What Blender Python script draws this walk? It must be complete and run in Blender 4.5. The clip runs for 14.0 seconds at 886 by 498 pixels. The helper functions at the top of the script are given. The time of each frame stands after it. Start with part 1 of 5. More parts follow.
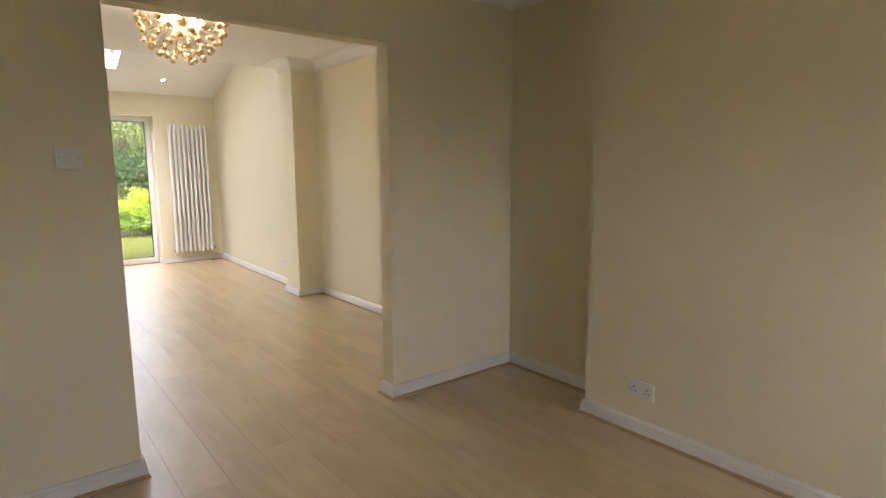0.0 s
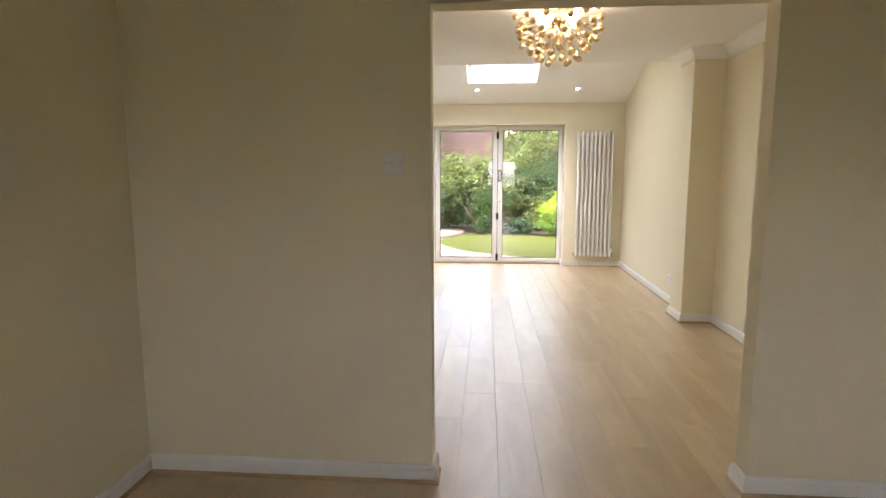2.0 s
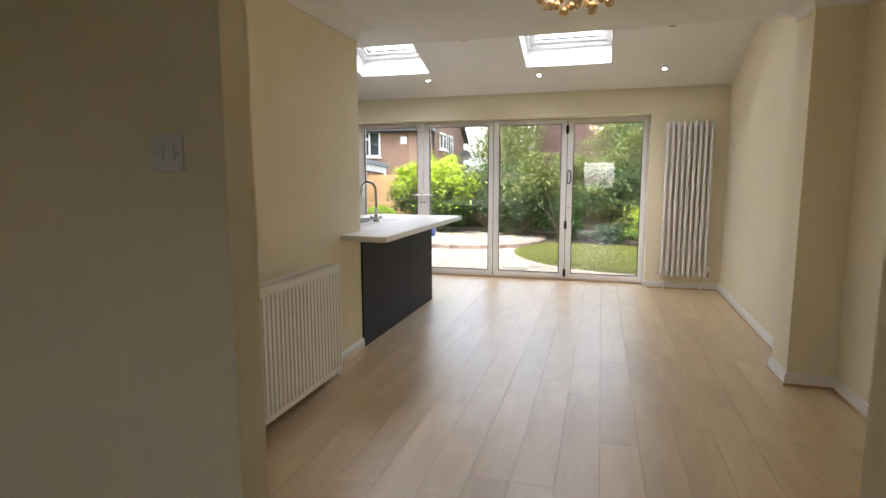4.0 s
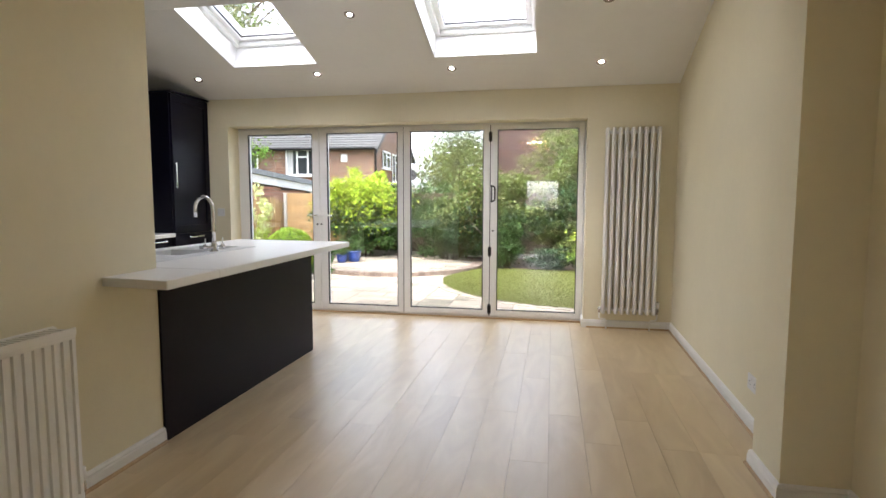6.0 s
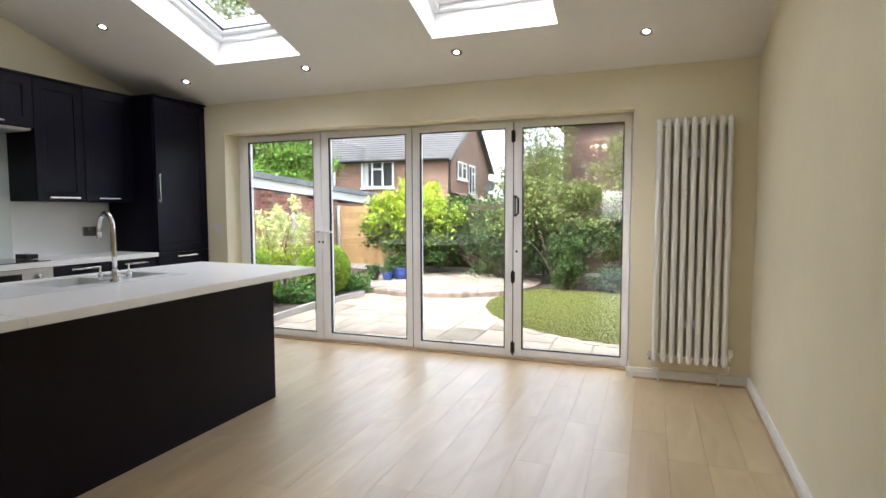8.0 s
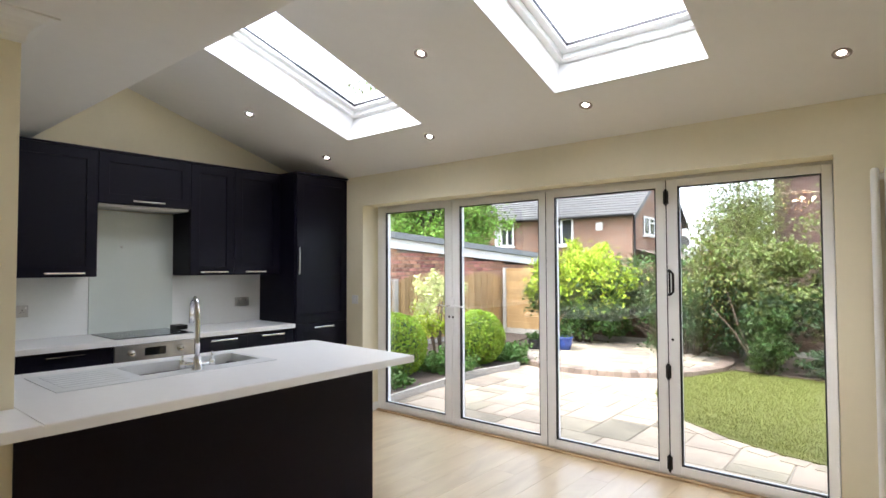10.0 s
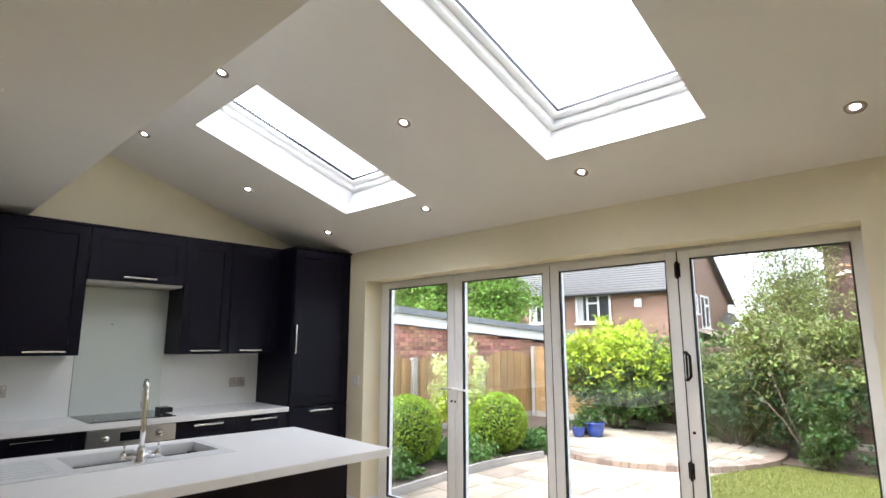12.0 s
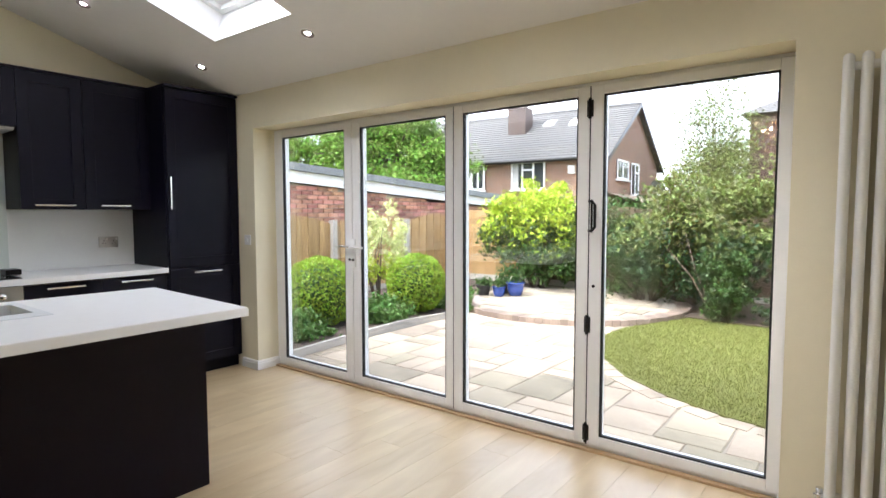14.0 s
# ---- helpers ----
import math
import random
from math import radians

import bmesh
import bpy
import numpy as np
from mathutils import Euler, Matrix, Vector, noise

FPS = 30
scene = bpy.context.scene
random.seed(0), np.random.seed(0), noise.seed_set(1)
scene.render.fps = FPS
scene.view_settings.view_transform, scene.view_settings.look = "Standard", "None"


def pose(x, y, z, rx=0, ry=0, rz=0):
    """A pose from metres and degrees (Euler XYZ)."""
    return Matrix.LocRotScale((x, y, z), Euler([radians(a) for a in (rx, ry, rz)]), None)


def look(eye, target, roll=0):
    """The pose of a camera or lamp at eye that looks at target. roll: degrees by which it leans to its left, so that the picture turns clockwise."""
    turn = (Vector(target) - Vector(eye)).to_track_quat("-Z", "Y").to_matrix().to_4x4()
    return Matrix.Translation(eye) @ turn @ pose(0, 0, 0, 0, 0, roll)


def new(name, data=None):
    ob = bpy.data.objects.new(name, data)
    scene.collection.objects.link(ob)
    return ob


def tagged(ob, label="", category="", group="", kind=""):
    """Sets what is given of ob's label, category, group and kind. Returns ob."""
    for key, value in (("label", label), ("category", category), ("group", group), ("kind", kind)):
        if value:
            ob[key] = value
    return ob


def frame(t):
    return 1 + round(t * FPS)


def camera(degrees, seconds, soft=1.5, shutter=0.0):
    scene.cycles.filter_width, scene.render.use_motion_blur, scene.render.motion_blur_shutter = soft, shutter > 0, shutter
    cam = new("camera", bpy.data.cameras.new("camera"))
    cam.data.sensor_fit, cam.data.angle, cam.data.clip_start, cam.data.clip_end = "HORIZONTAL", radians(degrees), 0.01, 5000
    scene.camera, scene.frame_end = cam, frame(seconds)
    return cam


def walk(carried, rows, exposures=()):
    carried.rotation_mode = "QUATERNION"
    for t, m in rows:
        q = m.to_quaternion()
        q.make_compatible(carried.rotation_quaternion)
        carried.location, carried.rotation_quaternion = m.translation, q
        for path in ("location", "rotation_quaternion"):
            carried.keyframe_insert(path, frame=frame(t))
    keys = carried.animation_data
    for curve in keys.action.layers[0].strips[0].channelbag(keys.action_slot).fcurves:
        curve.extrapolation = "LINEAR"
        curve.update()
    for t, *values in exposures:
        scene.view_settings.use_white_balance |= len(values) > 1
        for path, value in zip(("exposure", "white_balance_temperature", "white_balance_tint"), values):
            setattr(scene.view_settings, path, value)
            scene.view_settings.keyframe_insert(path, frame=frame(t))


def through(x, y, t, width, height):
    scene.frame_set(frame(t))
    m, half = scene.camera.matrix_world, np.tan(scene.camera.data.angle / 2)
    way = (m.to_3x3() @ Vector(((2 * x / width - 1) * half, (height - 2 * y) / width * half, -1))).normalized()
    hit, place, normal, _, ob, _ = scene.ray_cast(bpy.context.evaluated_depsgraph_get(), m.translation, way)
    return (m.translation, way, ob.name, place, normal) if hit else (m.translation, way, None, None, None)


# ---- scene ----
cam = camera(77.5, 14.0, soft=1.5)
PATH = [
    (0, (-2.556, -8.527, 1.325), (-1.321, -6.980, 1.037), -0.3),
    (0.5, (-2.429, -8.492, 1.332), (-1.493, -6.748, 1.047), -0.3),
    (1, (-2.244, -8.364, 1.346), (-1.575, -6.500, 1.066), -0.3),
    (1.5, (-2.117, -8.276, 1.343), (-1.769, -6.325, 1.072), -0.3),
    (2, (-1.961, -8.198, 1.320), (-2.116, -6.221, 1.059), -0.1),
    (2.2, (-1.902, -8.163, 1.339), (-2.217, -6.206, 1.072), -0.0),
    (4.3, (-1.324, -6.801, 1.303), (-1.868, -4.893, 1.049), -0.1),
    (4.5, (-1.301, -6.664, 1.291), (-1.826, -4.751, 1.037), 0.0),
    (5, (-1.223, -6.329, 1.293), (-1.729, -4.409, 1.056), -0.0),
    (5.5, (-1.196, -5.972, 1.289), (-1.68, -4.042, 1.082), -0.0),
    (6, (-1.152, -5.616, 1.272), (-1.538, -3.662, 1.092), 0.1),
    (6.5, (-1.032, -5.271, 1.282), (-1.413, -3.314, 1.122), -0.1),
    (7, (-0.924, -4.943, 1.282), (-1.312, -2.987, 1.133), -0.1),
    (7.5, (-0.811, -4.677, 1.276), (-1.256, -2.732, 1.133), -0.3),
    (8, (-0.709, -4.456, 1.293), (-1.405, -2.586, 1.154), -0.2),
    (8.2, (-0.702, -4.376, 1.305), (-1.506, -2.55, 1.164), -0.2),
    (10.3, (-0.537, -3.632, 1.469), (-1.843, -2.124, 1.609), -0.2),
    (10.5, (-0.535, -3.568, 1.484), (-1.853, -2.078, 1.693), -0.0),
    (11, (-0.513, -3.476, 1.512), (-1.838, -2.019, 1.863), -0.0),
    (11.5, (-0.483, -3.393, 1.514), (-1.82, -1.963, 1.923), -0.1),
    (12, (-0.479, -3.317, 1.461), (-1.842, -1.893, 1.801), 0.0),
    (12.5, (-0.468, -3.273, 1.414), (-1.855, -1.837, 1.533), 0.1),
    (13, (-0.453, -3.206, 1.383), (-1.848, -1.774, 1.347), 0.1),
    (13.5, (-0.491, -3.009, 1.363), (-1.872, -1.566, 1.251), -0.1),
    (14, (-0.557, -2.736, 1.35), (-1.778, -1.158, 1.219), -0.1),
]
walk(cam, [(t, look(eye, aim, lean)) for t, eye, aim, lean in PATH],
     exposures=[(0.0, 3.85, 6100, 18), (2.0, 3.75, 6100, 18), (4.3, 2.96, 6150, 17), (8.0, 2.97, 5980, 15), (11.0, 3.03, 5950, 15), (14.0, 3.02, 5950, 15)])

# ---- light ----
world = bpy.data.worlds.new("world")
scene.world = world
world.use_nodes = True
wn = world.node_tree
sky = wn.nodes.new("ShaderNodeTexSky")
sky.sky_type = "NISHITA"
sky.sun_disc = False
sky.sun_elevation, sky.sun_rotation = radians(52), radians(200)
sky.dust_density, sky.air_density = 3.0, 1.0
pale = wn.nodes.new("ShaderNodeHueSaturation")
pale.inputs["Saturation"].default_value = 0.35
wn.links.new(sky.outputs["Color"], pale.inputs["Color"])
wn.links.new(pale.outputs["Color"], wn.nodes["Background"].inputs["Color"])
wn.nodes["Background"].inputs["Strength"].default_value = 0.15

sun = new("sun", bpy.data.lights.new("sun", "SUN"))
sun.data.energy, sun.data.angle, sun.data.color = 0.45, radians(60), (1.0, 0.97, 0.93)
sun.matrix_world = look((-1.0, -1.5, 9.0), (0, 0, 0))


# fill lamps added at the two roof windows, on top of the sky's own light
def roof_window_light(x, y, width, length, watts):
    lamp = new("roof_window_fill_lamp", bpy.data.lights.new("roof_window_fill_lamp", "AREA"))
    lamp.data.shape, lamp.data.size, lamp.data.size_y = "RECTANGLE", width, length
    lamp.data.energy, lamp.data.color = watts, (0.95, 0.98, 1.0)
    z = 2.358 - 0.32 * y + 0.33
    lamp.matrix_world = look((x, y, z), (x, y - 0.32, z - 1.0))


roof_window_light(-1.7675, -1.165, 0.76, 1.14, 1.25)
roof_window_light(-3.7975, -1.44, 0.70, 0.55, 1.7)


# ---- materials ----
def material(name, color, rough=0.6, metal=0.0, vary=0.08, scale=6.0, bump=0.0, bump_scale=60.0, per_object=0.0, coat=0.0, spec=0.5, hue_shift=0.0):
    """A surface with colour variation at two sizes, fine relief and an own shade for each object."""
    m = bpy.data.materials.new(name)
    m.use_nodes = True
    n, l = m.node_tree.nodes, m.node_tree.links
    b = n["Principled BSDF"]
    b.inputs["Roughness"].default_value, b.inputs["Metallic"].default_value = rough, metal
    b.inputs["Coat Weight"].default_value = coat
    b.inputs["Specular IOR Level"].default_value = spec
    co = n.new("ShaderNodeTexCoord")
    big, small = n.new("ShaderNodeTexNoise"), n.new("ShaderNodeTexNoise")
    big.inputs["Scale"].default_value, small.inputs["Scale"].default_value = scale, scale * 9
    big.inputs["Detail"].default_value = 4
    mix = n.new("ShaderNodeMix")
    l.new(co.outputs["Object"], big.inputs["Vector"])
    l.new(co.outputs["Object"], small.inputs["Vector"])
    l.new(big.outputs["Fac"], mix.inputs[2])
    l.new(small.outputs["Fac"], mix.inputs[3])
    mix.inputs[0].default_value = 0.35
    hsv = n.new("ShaderNodeHueSaturation")
    hsv.inputs["Color"].default_value = (*color, 1)
    rng = n.new("ShaderNodeMapRange")
    rng.inputs["From Min"].default_value, rng.inputs["From Max"].default_value = 0.3, 0.7
    rng.inputs["To Min"].default_value, rng.inputs["To Max"].default_value = 1 - vary, 1 + vary
    l.new(mix.outputs[0], rng.inputs["Value"])
    value = rng.outputs["Result"]
    if per_object:
        info, add, own = n.new("ShaderNodeObjectInfo"), n.new("ShaderNodeMath"), n.new("ShaderNodeMapRange")
        own.inputs["To Min"].default_value, own.inputs["To Max"].default_value = -per_object, per_object
        l.new(info.outputs["Random"], own.inputs["Value"])
        l.new(own.outputs["Result"], add.inputs[0])
        l.new(value, add.inputs[1])
        value = add.outputs[0]
        if hue_shift:
            other, hue = n.new("ShaderNodeTexWhiteNoise"), n.new("ShaderNodeMapRange")
            other.noise_dimensions = "1D"
            hue.inputs["To Min"].default_value, hue.inputs["To Max"].default_value = 0.5 - hue_shift, 0.5 + hue_shift
            l.new(info.outputs["Random"], other.inputs["W"])
            l.new(other.outputs["Value"], hue.inputs["Value"])
            l.new(hue.outputs["Result"], hsv.inputs["Hue"])
    l.new(value, hsv.inputs["Value"])
    l.new(hsv.outputs["Color"], b.inputs["Base Color"])
    if bump:
        bn, bt = n.new("ShaderNodeBump"), n.new("ShaderNodeTexNoise")
        bt.inputs["Scale"].default_value = bump_scale
        bt.inputs["Detail"].default_value = 3
        bn.inputs["Strength"].default_value, bn.inputs["Distance"].default_value = bump, 0.01
        l.new(co.outputs["Object"], bt.inputs["Vector"])
        l.new(bt.outputs["Fac"], bn.inputs["Height"])
        l.new(bn.outputs["Normal"], b.inputs["Normal"])
    return m


def wood(name, dark, light, rough=0.35, stretch=14.0, axis=1, per_object=0.12, scale=5.0, bump=0.08, shift=True):
    """Wood with grain along one axis; every object takes its own piece of the grain."""
    m = bpy.data.materials.new(name)
    m.use_nodes = True
    n, l = m.node_tree.nodes, m.node_tree.links
    b = n["Principled BSDF"]
    co, info, mp = n.new("ShaderNodeTexCoord"), n.new("ShaderNodeObjectInfo"), n.new("ShaderNodeMapping")
    far = n.new("ShaderNodeVectorMath")
    far.operation = "SCALE"
    far.inputs[0].default_value = (37.0, 53.0, 19.0)
    l.new(info.outputs["Random"], far.inputs["Scale"])
    l.new(co.outputs["Object"], mp.inputs["Vector"])
    if shift:
        l.new(far.outputs[0], mp.inputs["Location"])
    sc = [stretch, stretch, stretch]
    sc[axis] = 1.0
    mp.inputs["Scale"].default_value = sc
    grain, cloud = n.new("ShaderNodeTexNoise"), n.new("ShaderNodeTexNoise")
    grain.inputs["Scale"].default_value, grain.inputs["Detail"].default_value, grain.inputs["Distortion"].default_value = scale, 8, 1.2
    cloud.inputs["Scale"].default_value, cloud.inputs["Detail"].default_value = scale * 0.3, 3
    l.new(mp.outputs[0], grain.inputs["Vector"])
    l.new(mp.outputs[0], cloud.inputs["Vector"])
    mix = n.new("ShaderNodeMix")
    mix.inputs[0].default_value = 0.5
    l.new(grain.outputs["Fac"], mix.inputs[2])
    l.new(cloud.outputs["Fac"], mix.inputs[3])
    ramp = n.new("ShaderNodeValToRGB")
    ramp.color_ramp.elements[0].position, ramp.color_ramp.elements[1].position = 0.33, 0.66
    ramp.color_ramp.elements[0].color, ramp.color_ramp.elements[1].color = (*dark, 1), (*light, 1)
    l.new(mix.outputs[0], ramp.inputs["Fac"])
    own, hsv = n.new("ShaderNodeMapRange"), n.new("ShaderNodeHueSaturation")
    own.inputs["To Min"].default_value, own.inputs["To Max"].default_value = 1 - per_object, 1 + per_object
    l.new(info.outputs["Random"], own.inputs["Value"])
    l.new(own.outputs["Result"], hsv.inputs["Value"])
    l.new(ramp.outputs["Color"], hsv.inputs["Color"])
    l.new(hsv.outputs["Color"], b.inputs["Base Color"])
    rr = n.new("ShaderNodeMapRange")
    rr.inputs["To Min"].default_value, rr.inputs["To Max"].default_value = rough - 0.015, rough + 0.025
    l.new(grain.outputs["Fac"], rr.inputs["Value"])
    l.new(rr.outputs["Result"], b.inputs["Roughness"])
    bn = n.new("ShaderNodeBump")
    bn.inputs["Strength"].default_value, bn.inputs["Distance"].default_value = bump, 0.005
    l.new(grain.outputs["Fac"], bn.inputs["Height"])
    l.new(bn.outputs["Normal"], b.inputs["Normal"])
    return m


def pane_glass(name, tint=(1, 1, 1)):
    m = bpy.data.materials.new(name)
    m.use_nodes = True
    n, l = m.node_tree.nodes, m.node_tree.links
    n.remove(n["Principled BSDF"])
    clear, gloss, mix, lw = n.new("ShaderNodeBsdfTransparent"), n.new("ShaderNodeBsdfGlossy"), n.new("ShaderNodeMixShader"), n.new("ShaderNodeLayerWeight")
    clear.inputs["Color"].default_value = (*tint, 1)
    gloss.inputs["Roughness"].default_value = 0.0
    lw.inputs["Blend"].default_value = 0.5
    power, scale = n.new("ShaderNodeMath"), n.new("ShaderNodeMath")
    power.operation, power.inputs[1].default_value = "POWER", 5.0
    scale.operation, scale.inputs[1].default_value, scale.inputs[2].default_value = "MULTIPLY_ADD", 0.9, 0.05
    l.new(lw.outputs["Facing"], power.inputs[0])
    l.new(power.outputs[0], scale.inputs[0])
    l.new(scale.outputs[0], mix.inputs["Fac"])
    l.new(clear.outputs[0], mix.inputs[1])
    l.new(gloss.outputs[0], mix.inputs[2])
    l.new(mix.outputs[0], n["Material Output"].inputs["Surface"])
    return m


def glowing(name, color, strength):
    m = bpy.data.materials.new(name)
    m.use_nodes = True
    b = m.node_tree.nodes["Principled BSDF"]
    b.inputs["Base Color"].default_value = (0.9, 0.9, 0.85, 1)
    b.inputs["Emission Color"].default_value = (*color, 1)
    b.inputs["Emission Strength"].default_value = strength
    return m


def leafy(name, color, vary=0.35, hue=0.03, through=0.22):
    """Leaves: each leaf has its own shade; some light passes through."""
    m = bpy.data.materials.new(name)
    m.use_nodes = True
    n, l = m.node_tree.nodes, m.node_tree.links
    b = n["Principled BSDF"]
    b.inputs["Roughness"].default_value = 0.5
    geo, hsv = n.new("ShaderNodeNewGeometry"), n.new("ShaderNodeHueSaturation")
    v, h = n.new("ShaderNodeMapRange"), n.new("ShaderNodeMapRange")
    v.inputs["To Min"].default_value, v.inputs["To Max"].default_value = 1 - vary, 1 + vary
    h.inputs["To Min"].default_value, h.inputs["To Max"].default_value = 0.5 - hue, 0.5 + hue
    hsv.inputs["Color"].default_value = (*color, 1)
    l.new(geo.outputs["Random Per Island"], v.inputs["Value"])
    l.new(geo.outputs["Random Per Island"], h.inputs["Value"])
    l.new(v.outputs["Result"], hsv.inputs["Value"])
    l.new(h.outputs["Result"], hsv.inputs["Hue"])
    l.new(hsv.outputs["Color"], b.inputs["Base Color"])
    tr, mix = n.new("ShaderNodeBsdfTranslucent"), n.new("ShaderNodeMixShader")
    mix.inputs["Fac"].default_value = through
    l.new(hsv.outputs["Color"], tr.inputs["Color"])
    l.new(b.outputs[0], mix.inputs[1])
    l.new(tr.outputs[0], mix.inputs[2])
    l.new(mix.outputs[0], n["Material Output"].inputs["Surface"])
    return m


def brickwork(name, brick_a, brick_b, mortar, width=0.225, height=0.075):
    """Far brick walls: courses at their real size."""
    m = bpy.data.materials.new(name)
    m.use_nodes = True
    n, l = m.node_tree.nodes, m.node_tree.links
    b = n["Principled BSDF"]
    b.inputs["Roughness"].default_value = 0.85
    co, sep, add, com, br = (n.new("ShaderNode" + k) for k in ("TexCoord", "SeparateXYZ", "Math", "CombineXYZ", "TexBrick"))
    l.new(co.outputs["Object"], sep.inputs[0])
    l.new(sep.outputs["X"], add.inputs[0])
    l.new(sep.outputs["Y"], add.inputs[1])
    l.new(add.outputs[0], com.inputs["X"])
    l.new(sep.outputs["Z"], com.inputs["Y"])
    l.new(com.outputs[0], br.inputs["Vector"])
    br.inputs["Scale"].default_value = 1.0
    br.inputs["Brick Width"].default_value, br.inputs["Row Height"].default_value = width, height
    br.inputs["Mortar Size"].default_value = 0.011
    br.inputs["Color1"].default_value, br.inputs["Color2"].default_value, br.inputs["Mortar"].default_value = (*brick_a, 1), (*brick_b, 1), (*mortar, 1)
    no, hsv, rg = n.new("ShaderNodeTexNoise"), n.new("ShaderNodeHueSaturation"), n.new("ShaderNodeMapRange")
    no.inputs["Scale"].default_value = 2.5
    rg.inputs["To Min"].default_value, rg.inputs["To Max"].default_value = 0.7, 1.3
    l.new(co.outputs["Object"], no.inputs["Vector"])
    l.new(no.outputs["Fac"], rg.inputs["Value"])
    l.new(rg.outputs["Result"], hsv.inputs["Value"])
    l.new(br.outputs["Color"], hsv.inputs["Color"])
    l.new(hsv.outputs["Color"], b.inputs["Base Color"])
    bn = n.new("ShaderNodeBump")
    bn.inputs["Strength"].default_value, bn.inputs["Distance"].default_value = 0.4, 0.01
    l.new(br.outputs["Fac"], bn.inputs["Height"])
    bn.invert = True
    l.new(bn.outputs["Normal"], b.inputs["Normal"])
    return m


CREAM = material("cream_wall_paint", (0.81, 0.745, 0.55), 0.75, vary=0.025, scale=2.5, bump=0.06, bump_scale=90)
WHITE = material("white_ceiling_paint", (0.86, 0.85, 0.82), 0.8, vary=0.02, scale=2.0, bump=0.04, bump_scale=80)
GLOSSW = material("white_gloss_paint", (0.80, 0.79, 0.76), 0.35, vary=0.03, scale=7.0)
SATINW = material("white_enamel", (0.87, 0.86, 0.82), 0.45, vary=0.02, scale=9.0)
UPVC = material("white_frame_plastic", (0.88, 0.88, 0.86), 0.3, vary=0.02, scale=5.0)
BLACKG = material("black_gasket_rubber", (0.012, 0.012, 0.013), 0.55, vary=0.2)
HARDW = material("black_hardware", (0.02, 0.018, 0.017), 0.35, metal=0.6, vary=0.2)
LAMINATE = wood("oak_laminate", (0.46, 0.325, 0.165), (0.63, 0.495, 0.295), rough=0.37, stretch=4.5, axis=1, per_object=0.04, scale=1.7, bump=0.03)
LAMINATE.node_tree.nodes["Principled BSDF"].inputs["Specular IOR Level"].default_value = 1.0
LAMINATE.node_tree.nodes["Principled BSDF"].inputs["Coat Weight"].default_value = 0.5
LAMINATE.node_tree.nodes["Principled BSDF"].inputs["Coat Roughness"].default_value = 0.34
STRIPW = wood("oak_threshold", (0.36, 0.23, 0.12), (0.52, 0.37, 0.21), rough=0.4, stretch=12, axis=0, per_object=0.05)
DOORW = wood("brown_stained_wood", (0.16, 0.055, 0.02), (0.29, 0.115, 0.045), rough=0.35, stretch=12, axis=2, per_object=0.03, scale=3)
JOINT = material("joint_dark", (0.30, 0.21, 0.13), 0.8, vary=0.1)
UNIT = material("blue_black_cabinet_foil", (0.0042, 0.0036, 0.0105), 0.42, vary=0.2, scale=3.0, bump=0.02, bump_scale=140, spec=0.17)
PANEL = material("blue_black_end_panel", (0.011, 0.0075, 0.012), 0.5, vary=0.15, scale=3.0, bump=0.02, bump_scale=140, spec=0.12)
WORKTOP = material("white_quartz_worktop", (0.88, 0.87, 0.85), 0.28, vary=0.02, scale=16.0)
UPSTAND = material("white_splash_panel", (0.84, 0.85, 0.82), 0.3, vary=0.02, scale=4.0)
SPLASH = material("pale_green_back_glass", (0.66, 0.71, 0.66), 0.06, vary=0.02, scale=4.0, coat=0.5)
CHROME = material("polished_chrome", (0.78, 0.78, 0.79), 0.09, metal=1.0, vary=0.03)
BEZEL = material("dull_nickel", (0.30, 0.26, 0.22), 0.35, metal=1.0, vary=0.06)
STEEL = material("brushed_steel", (0.55, 0.54, 0.52), 0.3, metal=1.0, vary=0.06, scale=12)
SINKM = material("white_sink_composite", (0.74, 0.75, 0.75), 0.3, metal=0.0, vary=0.05, scale=14)
HOBM = material("black_hob_glass", (0.012, 0.013, 0.013), 0.05, vary=0.1)
BRASS = material("satin_brass", (0.76, 0.60, 0.36), 0.2, metal=1.0, vary=0.06)
PLATE = material("white_switch_plastic", (0.78, 0.77, 0.74), 0.35, vary=0.02)
GREYP = material("grey_plate_plastic", (0.52, 0.52, 0.50), 0.4, vary=0.03)
GLASS = pane_glass("clear_glass", (0.985, 0.99, 0.985))
BULB = glowing("warm_bulb", (1.0, 0.80, 0.56), 9.0)
DOWN = glowing("downlight_lens", (1.0, 0.95, 0.88), 34.0)
STONE = material("yorkstone_slab", (0.37, 0.31, 0.225), 0.8, vary=0.34, scale=3.2, bump=0.3, bump_scale=25, per_object=0.32, hue_shift=0.014)
MORTAR = material("pale_mortar", (0.30, 0.265, 0.215), 0.95, vary=0.15, scale=6)
EDGEB = material("red_edging_brick", (0.25, 0.19, 0.145), 0.9, vary=0.2, scale=14, bump=0.3, bump_scale=60, per_object=0.3)
GBRICK = material("garage_brick", (0.42, 0.21, 0.145), 0.9, vary=0.3, scale=12, bump=0.3, bump_scale=70, per_object=0.45, hue_shift=0.02)
HOUSEB = brickwork("house_brick", (0.27, 0.105, 0.055), (0.14, 0.058, 0.04), (0.42, 0.34, 0.26))
STACKB = brickwork("sooty_chimney_brick", (0.11, 0.065, 0.05), (0.07, 0.045, 0.038), (0.13, 0.115, 0.10))
DARKB = brickwork("dark_house_brick", (0.09, 0.036, 0.028), (0.06, 0.028, 0.023), (0.10, 0.075, 0.06))
